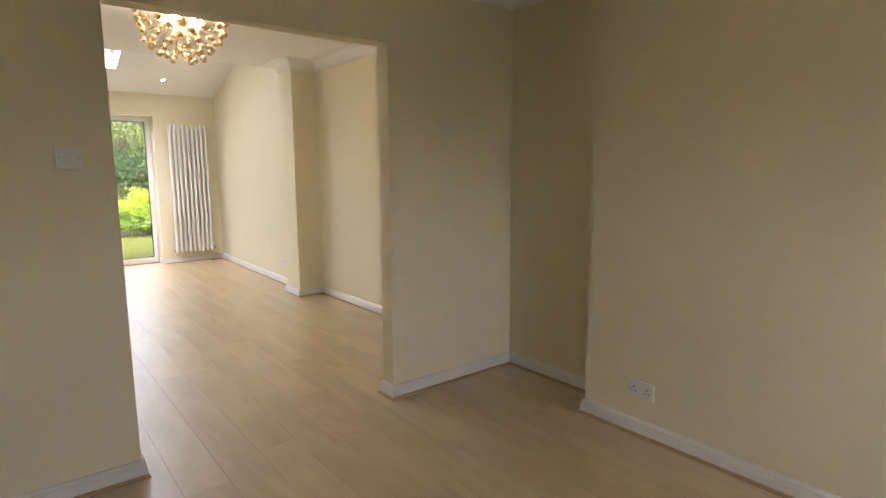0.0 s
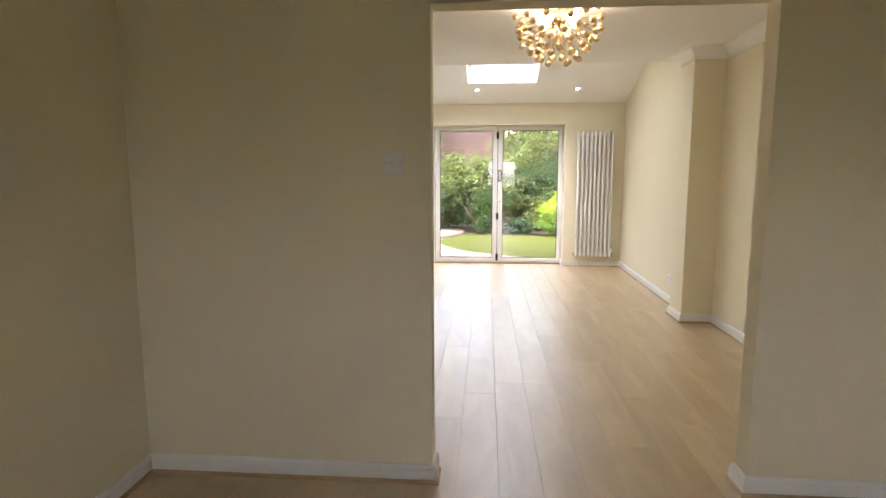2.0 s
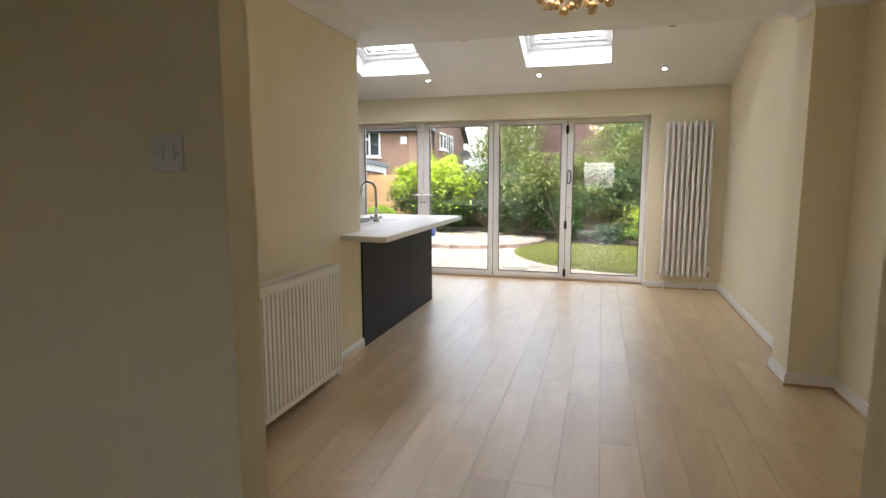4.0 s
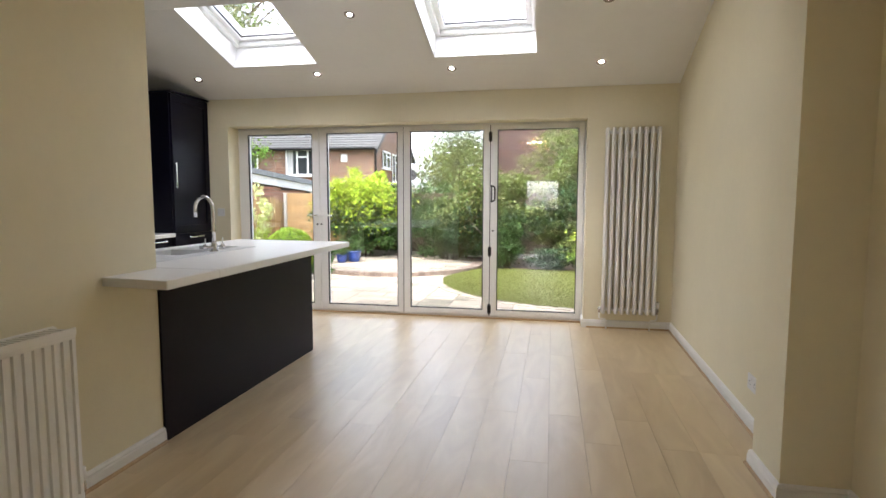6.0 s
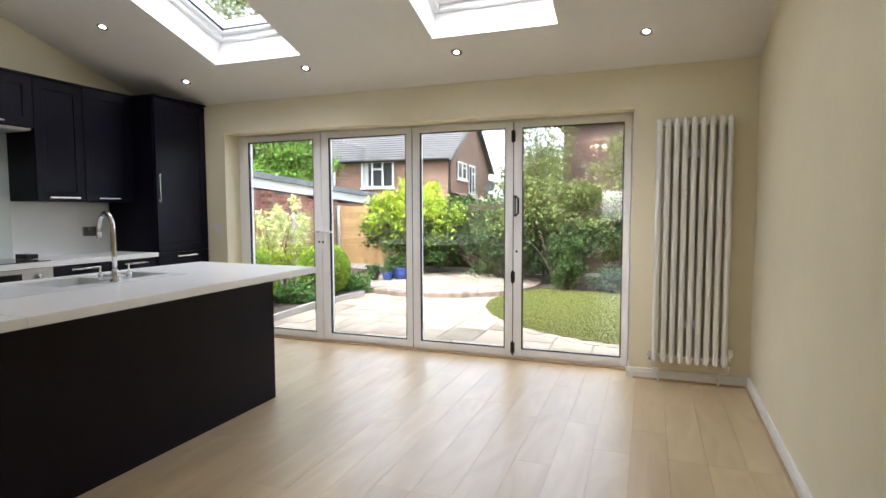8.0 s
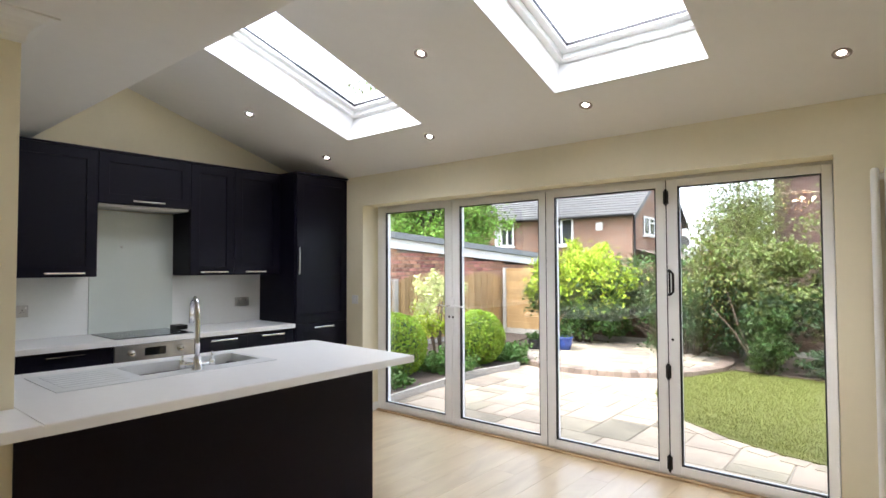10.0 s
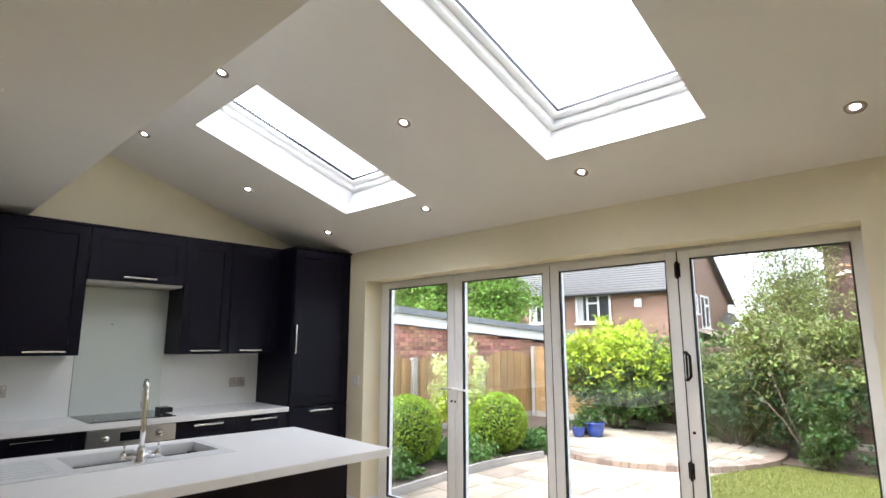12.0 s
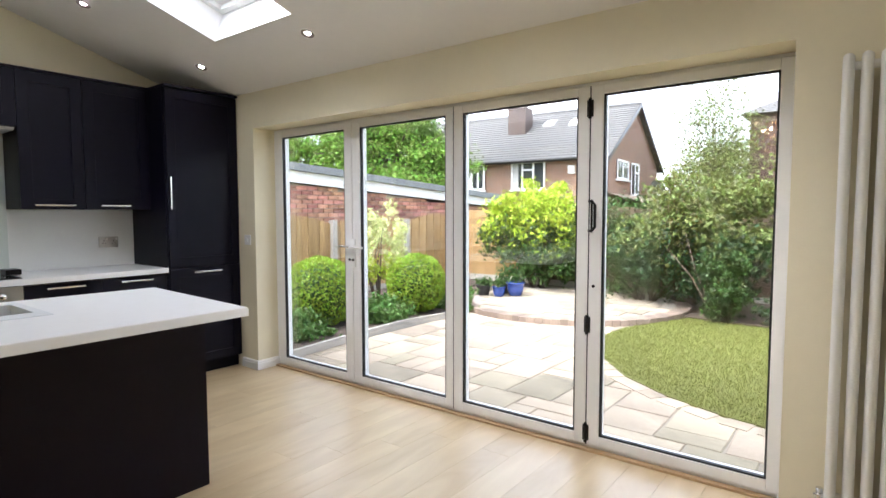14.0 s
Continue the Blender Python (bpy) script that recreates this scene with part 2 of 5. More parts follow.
TILES = material("grey_roof_tiles", (0.115, 0.112, 0.105), 0.85, vary=0.25, scale=3.0, bump=0.6, bump_scale=12)
FELT = material("grey_roof_felt", (0.22, 0.23, 0.23), 0.9, vary=0.15, scale=5)
FENCEW = wood("golden_fence_wood", (0.26, 0.155, 0.06), (0.47, 0.31, 0.14), rough=0.75, stretch=14, axis=2, per_object=0.18, scale=3)
FENCED = wood("dark_fence_wood", (0.055, 0.035, 0.022), (0.12, 0.075, 0.045), rough=0.85, stretch=14, axis=0, per_object=0.2, scale=3)
CONC = material("concrete", (0.42, 0.39, 0.34), 0.9, vary=0.15, scale=8, bump=0.2, bump_scale=60)
SOIL = material("soil", (0.07, 0.05, 0.035), 0.95, vary=0.3, scale=9, bump=0.8, bump_scale=30)
TURF = material("turf", (0.13, 0.14, 0.026), 0.95, vary=0.3, scale=5, bump=0.6, bump_scale=40)
EARTH = material("earth_ground", (0.13, 0.14, 0.07), 0.95, vary=0.3, scale=0.7, bump=0.4, bump_scale=8)
GRASS = leafy("grass_blades", (0.175, 0.195, 0.034), vary=0.25, hue=0.025)
BOXLEAF = leafy("box_leaves", (0.25, 0.36, 0.022), vary=0.4)
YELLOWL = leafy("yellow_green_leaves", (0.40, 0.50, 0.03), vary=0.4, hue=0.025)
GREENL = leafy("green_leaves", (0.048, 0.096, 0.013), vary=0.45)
# also paints the shade low in olive_shrub and inside the box balls
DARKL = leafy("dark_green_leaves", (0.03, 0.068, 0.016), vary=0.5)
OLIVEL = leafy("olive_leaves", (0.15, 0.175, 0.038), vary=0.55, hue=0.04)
CREAML = leafy("variegated_leaves", (0.60, 0.62, 0.27), vary=0.3)
BRIGHTL = leafy("spring_leaves", (0.17, 0.28, 0.035), vary=0.55)
HERBL = leafy("herb_leaves", (0.10, 0.19, 0.035), vary=0.4)
BARK = material("bark", (0.095, 0.07, 0.047), 0.9, vary=0.3, scale=20, bump=0.6, bump_scale=50)
POTB = material("blue_glazed_pot", (0.02, 0.06, 0.30), 0.12, vary=0.15, coat=0.5)
POTK = material("black_plastic_pot", (0.02, 0.02, 0.022), 0.5, vary=0.15)
DISH = material("grey_dish", (0.25, 0.26, 0.27), 0.5, vary=0.1)
DARKGL = material("dark_window_glass", (0.05, 0.055, 0.06), 0.06, vary=0.3, scale=1.5)
CURTAIN = material("pale_curtain", (0.55, 0.54, 0.52), 0.9, vary=0.1)


# ---- building blocks ----
def box(x0, y0, z0, x1, y1, z1, bevel=0.0):
    bm = bmesh.new()
    bmesh.ops.create_cube(bm, size=1.0, matrix=Matrix.LocRotScale(((x0 + x1) / 2, (y0 + y1) / 2, (z0 + z1) / 2), None, (abs(x1 - x0), abs(y1 - y0), abs(z1 - z0))))
    if bevel:
        bmesh.ops.bevel(bm, geom=bm.edges[:], offset=bevel, segments=2, profile=0.7, affect="EDGES")
    return bm


def rod(a, b, r, r2=None, n=14):
    a, b = Vector(a), Vector(b)
    bm = bmesh.new()
    m = Matrix.Translation((a + b) / 2) @ (b - a).to_track_quat("Z", "Y").to_matrix().to_4x4()
    bmesh.ops.create_cone(bm, cap_ends=True, segments=n, radius1=r, radius2=r if r2 is None else r2, depth=(b - a).length, matrix=m)
    for f in bm.faces:
        f.smooth = len(f.verts) == 4
    return bm


def tube(points, r, n=10):
    """A round tube along points; r may be one radius or one for each point."""
    bm = bmesh.new()
    pts = [Vector(p) for p in points]
    rings = []
    side = None
    for i, p in enumerate(pts):
        d = (pts[min(i + 1, len(pts) - 1)] - pts[max(i - 1, 0)]).normalized()
        if side is None:
            side = d.orthogonal().normalized()
        side = (side - d * side.dot(d)).normalized()
        up = d.cross(side)
        rad = r[i] if isinstance(r, (list, tuple)) else r
        rings.append([bm.verts.new(p + rad * (math.cos(k * 2 * math.pi / n) * side + math.sin(k * 2 * math.pi / n) * up)) for k in range(n)])
    for a, b in zip(rings, rings[1:]):
        for k in range(n):
            bm.faces.new((a[k], a[(k + 1) % n], b[(k + 1) % n], b[k])).smooth = True
    bm.faces.new(rings[0][::-1])
    bm.faces.new(rings[-1])
    return bm


def prism(outline, z0, z1, bevel=0.0):
    """A flat outline in plan, drawn up from z0 to z1."""
    bm = bmesh.new()
    lo = [bm.verts.new((x, y, z0)) for x, y in outline]
    hi = [bm.verts.new((x, y, z1)) for x, y in outline]
    bm.faces.new(hi)
    bm.faces.new(lo[::-1])
    for i in range(len(lo)):
        j = (i + 1) % len(lo)
        bm.faces.new((lo[i], lo[j], hi[j], hi[i]))
    bmesh.ops.recalc_face_normals(bm, faces=bm.faces[:])
    if bevel:
        bmesh.ops.bevel(bm, geom=bm.edges[:], offset=bevel, segments=2, affect="EDGES")
    return bm


def ball(p, r, n=12, squash=1.0):
    bm = bmesh.new()
    bmesh.ops.create_uvsphere(bm, u_segments=n, v_segments=max(6, n // 2 + 2), radius=r, matrix=Matrix.LocRotScale(p, None, (1, 1, squash)))
    for f in bm.faces:
        f.smooth = True
    return bm


def join(*bms):
    out = bmesh.new()
    for b in bms:
        me = bpy.data.meshes.new("tmp")
        b.to_mesh(me)
        out.from_mesh(me)
        bpy.data.meshes.remove(me)
        b.free()
    return out


def lathe(profile, n=28):
    """Turned about z: profile of (radius, z)."""
    bm = bmesh.new()
    rings = [[bm.verts.new((r * math.cos(k * 2 * math.pi / n), r * math.sin(k * 2 * math.pi / n), z)) for k in range(n)] for r, z in profile]
    for a, b in zip(rings, rings[1:]):
        for k in range(n):
            bm.faces.new((a[k], a[(k + 1) % n], b[(k + 1) % n], b[k])).smooth = True
    return bm


def moved(bm, m):
    bmesh.ops.transform(bm, matrix=m, verts=bm.verts[:])
    return bm


def root_of(ob):
    p = Vector((0, 0, 0))
    while ob:
        p += ob.location
        ob = ob.parent
    return p


def solid(name, bm, mat, label="", category="", kind="", group=""):
    """A top-level thing of one mesh, in world coordinates."""
    me = bpy.data.meshes.new(name)
    bm.to_mesh(me)
    bm.free()
    me.materials.append(mat)
    return tagged(new(name, me), label, category, group, kind)


def thing(name, at, label, category, group="", kind=""):
    ob = new(name)
    ob.location = at
    ob.empty_display_size = 0.1
    return tagged(ob, label, category, group, kind)


def part(name, bm, mat, parent, label=""):
    """A part, built in world coordinates, under its thing or part."""
    me = bpy.data.meshes.new(name)
    moved(bm, Matrix.Translation(-root_of(parent)))
    bm.to_mesh(me)
    bm.free()
    me.materials.append(mat)
    ob = new(name, me)
    ob.parent = parent
    return tagged(ob, label)


def raw(name, verts, faces, mat, parent=None):
    """A mesh from arrays, in world coordinates."""
    me = bpy.data.meshes.new(name)
    off = root_of(parent) if parent else Vector((0, 0, 0))
    me.from_pydata((np.asarray(verts) - np.array(off)).tolist(), [], faces if isinstance(faces, list) else faces.tolist())
    me.materials.append(mat)
    ob = new(name, me)
    if parent:
        ob.parent = parent
    return ob


def piece(name, mesh, parent, at, turn=0.0):
    """One of many alike pieces, sharing a mesh."""
    ob = new(name, mesh)
    ob.parent = parent
    ob.location = Vector(at) - root_of(parent)
    ob.rotation_euler = (0, 0, turn)
    return ob


def mesh_of(name, bm, mat):
    me = bpy.data.meshes.new(name)
    bm.to_mesh(me)
    bm.free()
    me.materials.append(mat)
    return me


def wall(name, x0, y0, x1, y1, z0, z1, mat=None, openings=(), axis="x"):
    """A thick wall; openings are (a0, a1, z0, z1) along its axis, cut through."""
    bms = []
    a0, a1 = (x0, x1) if axis == "x" else (y0, y1)
    cuts = sorted(openings)
    def blk(u0, u1, w0, w1):
        if u1 - u0 > 1e-4 and w1 - w0 > 1e-4:
            bms.append(box(u0, y0, w0, u1, y1, w1) if axis == "x" else box(x0, u0, w0, x1, u1, w1))
    at = a0
    for u0, u1, w0, w1 in cuts:
        blk(at, u0, z0, z1)
        blk(u0, u1, z0, w0)
        blk(u0, u1, w1, z1)
        at = u1
    blk(at, a1, z0, z1)
    return solid(name, join(*bms), mat or CREAM, kind="structure")


SKIRT = ((0, 0), (0.018, 0), (0.018, 0.052), (0.014, 0.060), (0.016, 0.066), (0.009, 0.078), (0, 0.080))


def sweep(line, profile, flip=1, z=0.0):
    """A profile of (out, up) along a line in plan, mitred; it stands out to the right of the line (flip -1: to the left)."""
    pts = [Vector((x, y)) for x, y in line]
    bm = bmesh.new()
    rings = []
    for i, p in enumerate(pts):
        d0 = (pts[i] - pts[i - 1]).normalized() if i else None
        d1 = (pts[i + 1] - pts[i]).normalized() if i < len(pts) - 1 else None
        if d0 is None:
            d0 = d1
        if d1 is None:
            d1 = d0
        n0, n1 = Vector((d0.y, -d0.x)) * flip, Vector((d1.y, -d1.x)) * flip
        m = (n0 + n1)
        m = m / max(m.dot(n0), 1e-3)
        rings.append([bm.verts.new((p.x + m.x * o, p.y + m.y * o, z + u)) for o, u in profile])
    for a, b in zip(rings, rings[1:]):
        for k in range(len(profile)):
            j = (k + 1) % len(profile)
            bm.faces.new((a[k], a[j], b[j], b[k]))
    bm.faces.new(rings[0])
    bm.faces.new(rings[-1][::-1])
    bmesh.ops.recalc_face_normals(bm, faces=bm.faces[:])
    return bm


# ---- structure ----
CEIL, RISE = 2.41, 0.32          # flat ceiling; slope of the extension's ceiling
VAULT = 2.358                    # its height at the garden wall
EDGE = -2.56                     # where the flat ceiling ends


def vault_z(y):
    return VAULT - RISE * y


# garden wall with the opening for the folding doors
wall("wall_garden", -5.83, 0.0, 0.30, 0.30, -0.15, 2.75, openings=[(-4.69, -0.828, -0.15, 2.062)])
solid("wall_extension_side", prism([(0.0, 0.0), (0.30, 0.0), (0.30, -2.83), (-0.055, -2.83)], -0.15, 3.7), CREAM, kind="structure")
wall("wall_nib", -0.19, -3.15, 0.38, -2.83, -0.15, 3.7)
wall("wall_party", 0.08, -10.6, 0.38, -3.15, -0.15, 2.9, axis="y")
wall("wall_between_rooms", -3.75, -5.95, 0.08, -5.845, -0.15, 2.9, openings=[(-2.185, -0.872, -0.15, 1.988)])
wall("wall_chimney_breast", -0.165, -8.30, 0.08, -6.77, -0.15, 2.41)
wall("wall_front_side", -3.75, -10.6, -3.47, -5.95, -0.15, 2.9, axis="y")
wall("wall_partition", -3.23, -5.845, -3.13, -3.155, -0.15, 2.9, openings=[(-5.74, -5.06, -0.15, 2.0)], axis="y")
wall("wall_kitchen_side", -5.83, -4.9, -5.53, 0.0, -0.15, 3.7, axis="y")
wall("wall_kitchen_end", -5.53, -5.0, -3.23, -4.9, -0.15, 2.9)
wall("wall_hall", -4.3, -5.95, -4.2, -5.0, -0.15, 2.9, axis="y")
wall("wall_street", -3.75, -10.9, 0.38, -10.6, -0.15, 2.9, openings=[(-1.95, -0.95, 0.95, 1.85)])

solid("ceiling_dining", join(box(-5.53, EDGE - 3.37, CEIL, 0.08, EDGE, CEIL + 0.2), box(-5.53, EDGE - 0.12, CEIL + 0.2, 0.0, EDGE, 3.55)), WHITE, kind="structure")
solid("ceiling_front", box(-4.3, -10.6, CEIL, 0.08, -5.94, CEIL + 0.2), WHITE, kind="structure")

# sloping ceiling with two roof-light shafts cut square to the slope
HOLES = [(-4.23, -3.365, -1.885, -0.59), (-2.225, -1.31, -1.90, -0.595)]
RUN = math.sqrt(1 + RISE * RISE)


def on_slope(bm):
    """From the slope's own plane (y along the slope, z square to it) into the world."""
    t = math.atan(RISE)
    return moved(bm, Matrix.Translation((0, 0, VAULT)) @ Matrix.Rotation(-t, 4, "X"))


SHAFT = 0.27
blocks = []
xs = [-5.53, HOLES[0][0], HOLES[0][1], HOLES[1][0], HOLES[1][1], 0.0]
for i, (a, b) in enumerate(zip(xs, xs[1:])):
    if i in (1, 3):
        h = HOLES[i // 2]
        blocks += [box(a, -2.62 * RUN, 0, b, h[2] * RUN, SHAFT), box(a, h[3] * RUN, 0, b, 0.3, SHAFT)]
    else:
        blocks.append(box(a, -2.62 * RUN, 0, b, 0.3, SHAFT))
solid("ceiling_slope", on_slope(join(*blocks)), WHITE, kind="structure")


def roof_light(h):
    x0, x1, y0, y1 = h[0], h[1], h[2] * RUN, h[3] * RUN
    ob = thing("roof_window", ((x0 + x1) / 2, (h[2] + h[3]) / 2, vault_z((h[2] + h[3]) / 2) + 0.2), "white framed roof window set into the sloping ceiling", "roof window", "roof windows", "structure")
    z0, z1, w = SHAFT - 0.06, SHAFT + 0.07, 0.045
    fr = join(box(x0, y0, z0, x0 + w, y1, z1, 0.006), box(x1 - w, y0, z0, x1, y1, z1, 0.006), box(x0 + w, y0, z0, x1 - w, y0 + w, z1, 0.006), box(x0 + w, y1 - w, z0, x1 - w, y1, z1, 0.006))
    part("window_frame", on_slope(fr), UPVC, ob)
    i, v = w, 0.05
    a0, a1, b0, b1 = x0 + i, x1 - i, y0 + i, y1 - i
    sash = join(box(a0, b0, z0 + 0.035, a0 + v, b1, z1 + 0.02, 0.005), box(a1 - v, b0, z0 + 0.035, a1, b1, z1 + 0.02, 0.005), box(a0 + v, b0, z0 + 0.035, a1 - v, b0 + v, z1 + 0.02, 0.005), box(a0 + v, b1 - v, z0 + 0.035, a1 - v, b1, z1 + 0.02, 0.005))
    part("sash", on_slope(sash), UPVC, ob)
    g = 0.004
    gas = join(box(a0 + v - g, b0 + v, z0 + 0.05, a0 + v + g, b1 - v, z0 + 0.07), box(a1 - v - g, b0 + v, z0 + 0.05, a1 - v + g, b1 - v, z0 + 0.07), box(a0 + v, b1 - v - g, z0 + 0.05, a1 - v, b1 - v + g, z0 + 0.07))
    part("gasket", on_slope(gas), BLACKG, ob)
    p = part("pane", on_slope(box(a0 + v, b0 + v, z0 + 0.075, a1 - v, b1 - v, z0 + 0.083)), GLASS, ob)
    p.visible_shadow = False
    lining = join(box(x0 - 0.012, y0, 0.0, x0 + 0.002, y1, SHAFT - 0.06), box(x1 - 0.002, y0, 0.0, x1 + 0.012, y1, SHAFT - 0.06), box(x0, y1 - 0.002, 0.0, x1, y1 + 0.012, SHAFT - 0.06), box(x0, y0 - 0.012, 0.0, x1, y0 + 0.002, SHAFT - 0.06))
    part("shaft_lining", on_slope(lining), WHITE, ob)
    return ob


for h in HOLES:
    roof_light(h)

# skirting boards
sk = dict(kind="structure")
tagged(solid("baseboard", sweep([(-0.85, 0.0), (0.0, 0.0), (-0.055, -2.83), (-0.19, -2.83), (-0.19, -3.15), (0.08, -3.15), (0.08, -5.845), (-0.872, -5.845), (-0.872, -5.95), (0.08, -5.95), (0.08, -6.77), (-0.165, -6.77), (-0.165, -8.30), (0.08, -8.30), (0.08, -10.6)], SKIRT, 1), GLOSSW), **sk)
tagged(solid("baseboard", sweep([(-3.47, -10.6), (-3.47, -5.95), (-2.185, -5.95), (-2.185, -5.845), (-3.13, -5.845)], SKIRT, 1), GLOSSW), **sk)
tagged(solid("baseboard", sweep([(-3.13, -4.95), (-3.13, -3.155)], SKIRT, 1), GLOSSW), **sk)
tagged(solid("baseboard", sweep([(-4.91, 0.0), (-4.69, 0.0), (-4.69, 0.205)], SKIRT, 1), GLOSSW), **sk)
tagged(solid("baseboard", sweep([(-0.828, 0.205), (-0.828, 0.0), (-0.85, 0.0)], SKIRT, 1), GLOSSW), **sk)
# thin oak edging strip between boards and skirting
BEAD = ((0.018, 0), (0.030, 0), (0.029, 0.006), (0.024, 0.012), (0.018, 0.014))
tagged(solid("floor_trim", sweep([(-0.80, 0.0), (0.0, 0.0), (-0.055, -2.83), (-0.19, -2.83), (-0.19, -3.15), (0.08, -3.15), (0.08, -5.845), (-0.872, -5.845), (-0.872, -5.95), (0.08, -5.95), (0.08, -6.77), (-0.165, -6.77), (-0.165, -8.30)], BEAD, 1), STRIPW), **sk)
tagged(solid("floor_trim", sweep([(-3.47, -10.6), (-3.47, -5.95), (-2.185, -5.95), (-2.185, -5.845)], BEAD, 1), STRIPW), **sk)
tagged(solid("floor_trim", sweep([(-3.13, -4.95), (-3.13, -3.155)], BEAD, 1), STRIPW), **sk)
# coving of the dining ceiling and the front room
COVE = [(0.0, -0.10)] + [(0.10 - 0.092 * math.cos(a) , -0.10 + 0.092 * math.sin(a)) for a in [k * math.pi / 12 for k in range(7)]] + [(0.10, 0.0), (0.0, 0.0)]
tagged(solid("coving", sweep([(-0.10, -2.83), (-0.19, -2.83), (-0.19, -3.15), (0.08, -3.15), (0.08, -5.845), (-3.13, -5.845), (-3.13, -3.155), (-3.23, -3.155), (-3.23, -4.9)], COVE, 1, CEIL), WHITE), **sk)
tagged(solid("coving", sweep([(-3.47, -10.6), (-3.47, -5.95), (0.08, -5.95), (0.08, -6.77), (-0.165, -6.77), (-0.165, -8.30), (0.08, -8.30), (0.08, -10.6)], COVE, 1, CEIL), WHITE), **sk)


# ---- folding doors ----
def folding_doors():
    ob = thing("door_1", (-2.76, 0.25, 0.0), "white folding glass doors to the garden, shut", "folding doors", kind="structure")
    y0, y1 = 0.205, 0.285
    part("door_frame", join(box(-4.69, y0, 0.0, -4.638, y1, 2.062, 0.004), box(-0.842, y0, 0.0, -0.828, y1, 2.062, 0.004), box(-4.638, y0, 2.046, -0.842, y1, 2.062, 0.004), box(-4.638, y0, 0.0, -0.842, y1, 0.028, 0.003)), UPVC, ob)
    edges = [-4.636, -3.702, -2.738, -1.797, -0.844]
    stiles = [(0.066, 0.082), (0.082, 0.060), (0.072, 0.068), (0.072, 0.054)]
    for a, b, (sl, sr) in zip(edges, edges[1:], stiles):
        a, b = a + 0.003, b - 0.003
        zb, zt = 0.031, 2.043
        yi, yo = y0 - 0.012, y1 - 0.016
        rb, rt = 0.058, 0.052
        leaf = part("door_leaf", join(box(a, yi, zb, a + sl, yo, zt, 0.006), box(b - sr, yi, zb, b, yo, zt, 0.006), box(a + sl, yi, zb, b - sr, yo, zb + rb, 0.005), box(a + sl, yi, zt - rt, b - sr, yo, zt, 0.005)), UPVC, ob)
        g = 0.009
        x0, x1, w0, w1 = a + sl, b - sr, zb + rb, zt - rt
        part("gasket", join(box(x0, yi + 0.006, w0, x0 + g, yi + 0.03, w1), box(x1 - g, yi + 0.006, w0, x1, yi + 0.03, w1), box(x0 + g, yi + 0.006, w0, x1 - g, yi + 0.03, w0 + g), box(x0 + g, yi + 0.006, w1 - g, x1 - g, yi + 0.03, w1)), BLACKG, leaf)
        for yy in (yi + 0.016, yi + 0.040):
            p = part("pane", box(x0 + 0.002, yy, w0 + 0.002, x1 - 0.002, yy + 0.004, w1 - 0.002), GLASS, leaf)
            p.visible_shadow = False
    yi = y0 - 0.012
    for x in edges:
        part("stop", box(max(x - 0.035, -4.689), 0.272, 0.03, min(x + 0.035, -0.829), 0.284, 2.03), UPVC, ob)
    part("stop", box(-4.689, 0.2725, 2.0, -0.829, 0.2835, 2.05), UPVC, ob)
    # dark seams and hinges
    part("seam", box(-2.743, yi + 0.004, 0.03, -2.733, yi + 0.02, 2.04), BLACKG, ob, "black rubber seam")
    part("seam", box(-1.803, yi + 0.003, 0.03, -1.791, yi + 0.02, 2.04), BLACKG, ob, "black rubber seam")
    for z in (0.10, 0.72, 1.92):
        part("hinge", join(rod((-1.797, yi - 0.006, z - 0.055), (-1.797, yi - 0.006, z + 0.055), 0.009), box(-1.815, yi - 0.004, z - 0.045, -1.779, yi + 0.002, z + 0.045, 0.001)), HARDW, ob)
    h = part("handle", tube([(-1.780, yi - 0.005, 1.245), (-1.780, yi - 0.038, 1.25), (-1.758, yi - 0.05, 1.252), (-1.742, yi - 0.05, 1.27), (-1.742, yi - 0.05, 1.39), (-1.758, yi - 0.05, 1.408), (-1.780, yi - 0.038, 1.41), (-1.780, yi - 0.005, 1.415)], 0.008), HARDW, ob, "black folding grip")
    part("backplate", box(-1.786, yi - 0.005, 1.24, -1.774, yi + 0.001, 1.42, 0.002), HARDW, h)
    part("lock_button", rod((-1.765, yi - 0.003, 0.94), (-1.765, yi + 0.004, 0.94), 0.009), HARDW, ob)
    # traffic door: lever on both sides of the second seam
    lev = part("lever_plate", box(-3.70, yi - 0.012, 0.93, -3.668, yi + 0.001, 1.15, 0.004), UPVC, ob)
    part("lever", join(rod((-3.684, yi - 0.05, 1.09), (-3.684, yi, 1.09), 0.009), tube([(-3.684, yi - 0.048, 1.09), (-3.62, yi - 0.052, 1.092), (-3.545, yi - 0.050, 1.088)], [0.010, 0.010, 0.008])), UPVC, lev)
    part("keyhole", rod((-3.684, yi - 0.016, 0.99), (-3.684, yi - 0.010, 0.99), 0.010), HARDW, lev)
    part("keyhole", rod((-3.735, yi - 0.006, 0.99), (-3.735, yi + 0.002, 0.99), 0.010), HARDW, lev)
    part("lever", join(rod((-3.735, yi - 0.04, 1.09), (-3.735, yi, 1.09), 0.009), tube([(-3.735, yi - 0.04, 1.09), (-3.80, yi - 0.044, 1.092), (-3.84, yi - 0.042, 1.088)], [0.008, 0.008, 0.007])), CHROME, lev)


folding_doors()
solid("threshold", box(-4.69, 0.165, 0.0, -0.828, 0.204, 0.014, 0.003), STRIPW, kind="structure")
solid("door_sill", box(-4.75, 0.28, -0.06, -0.77, 0.40, -0.02, 0.004), UPVC, kind="structure")

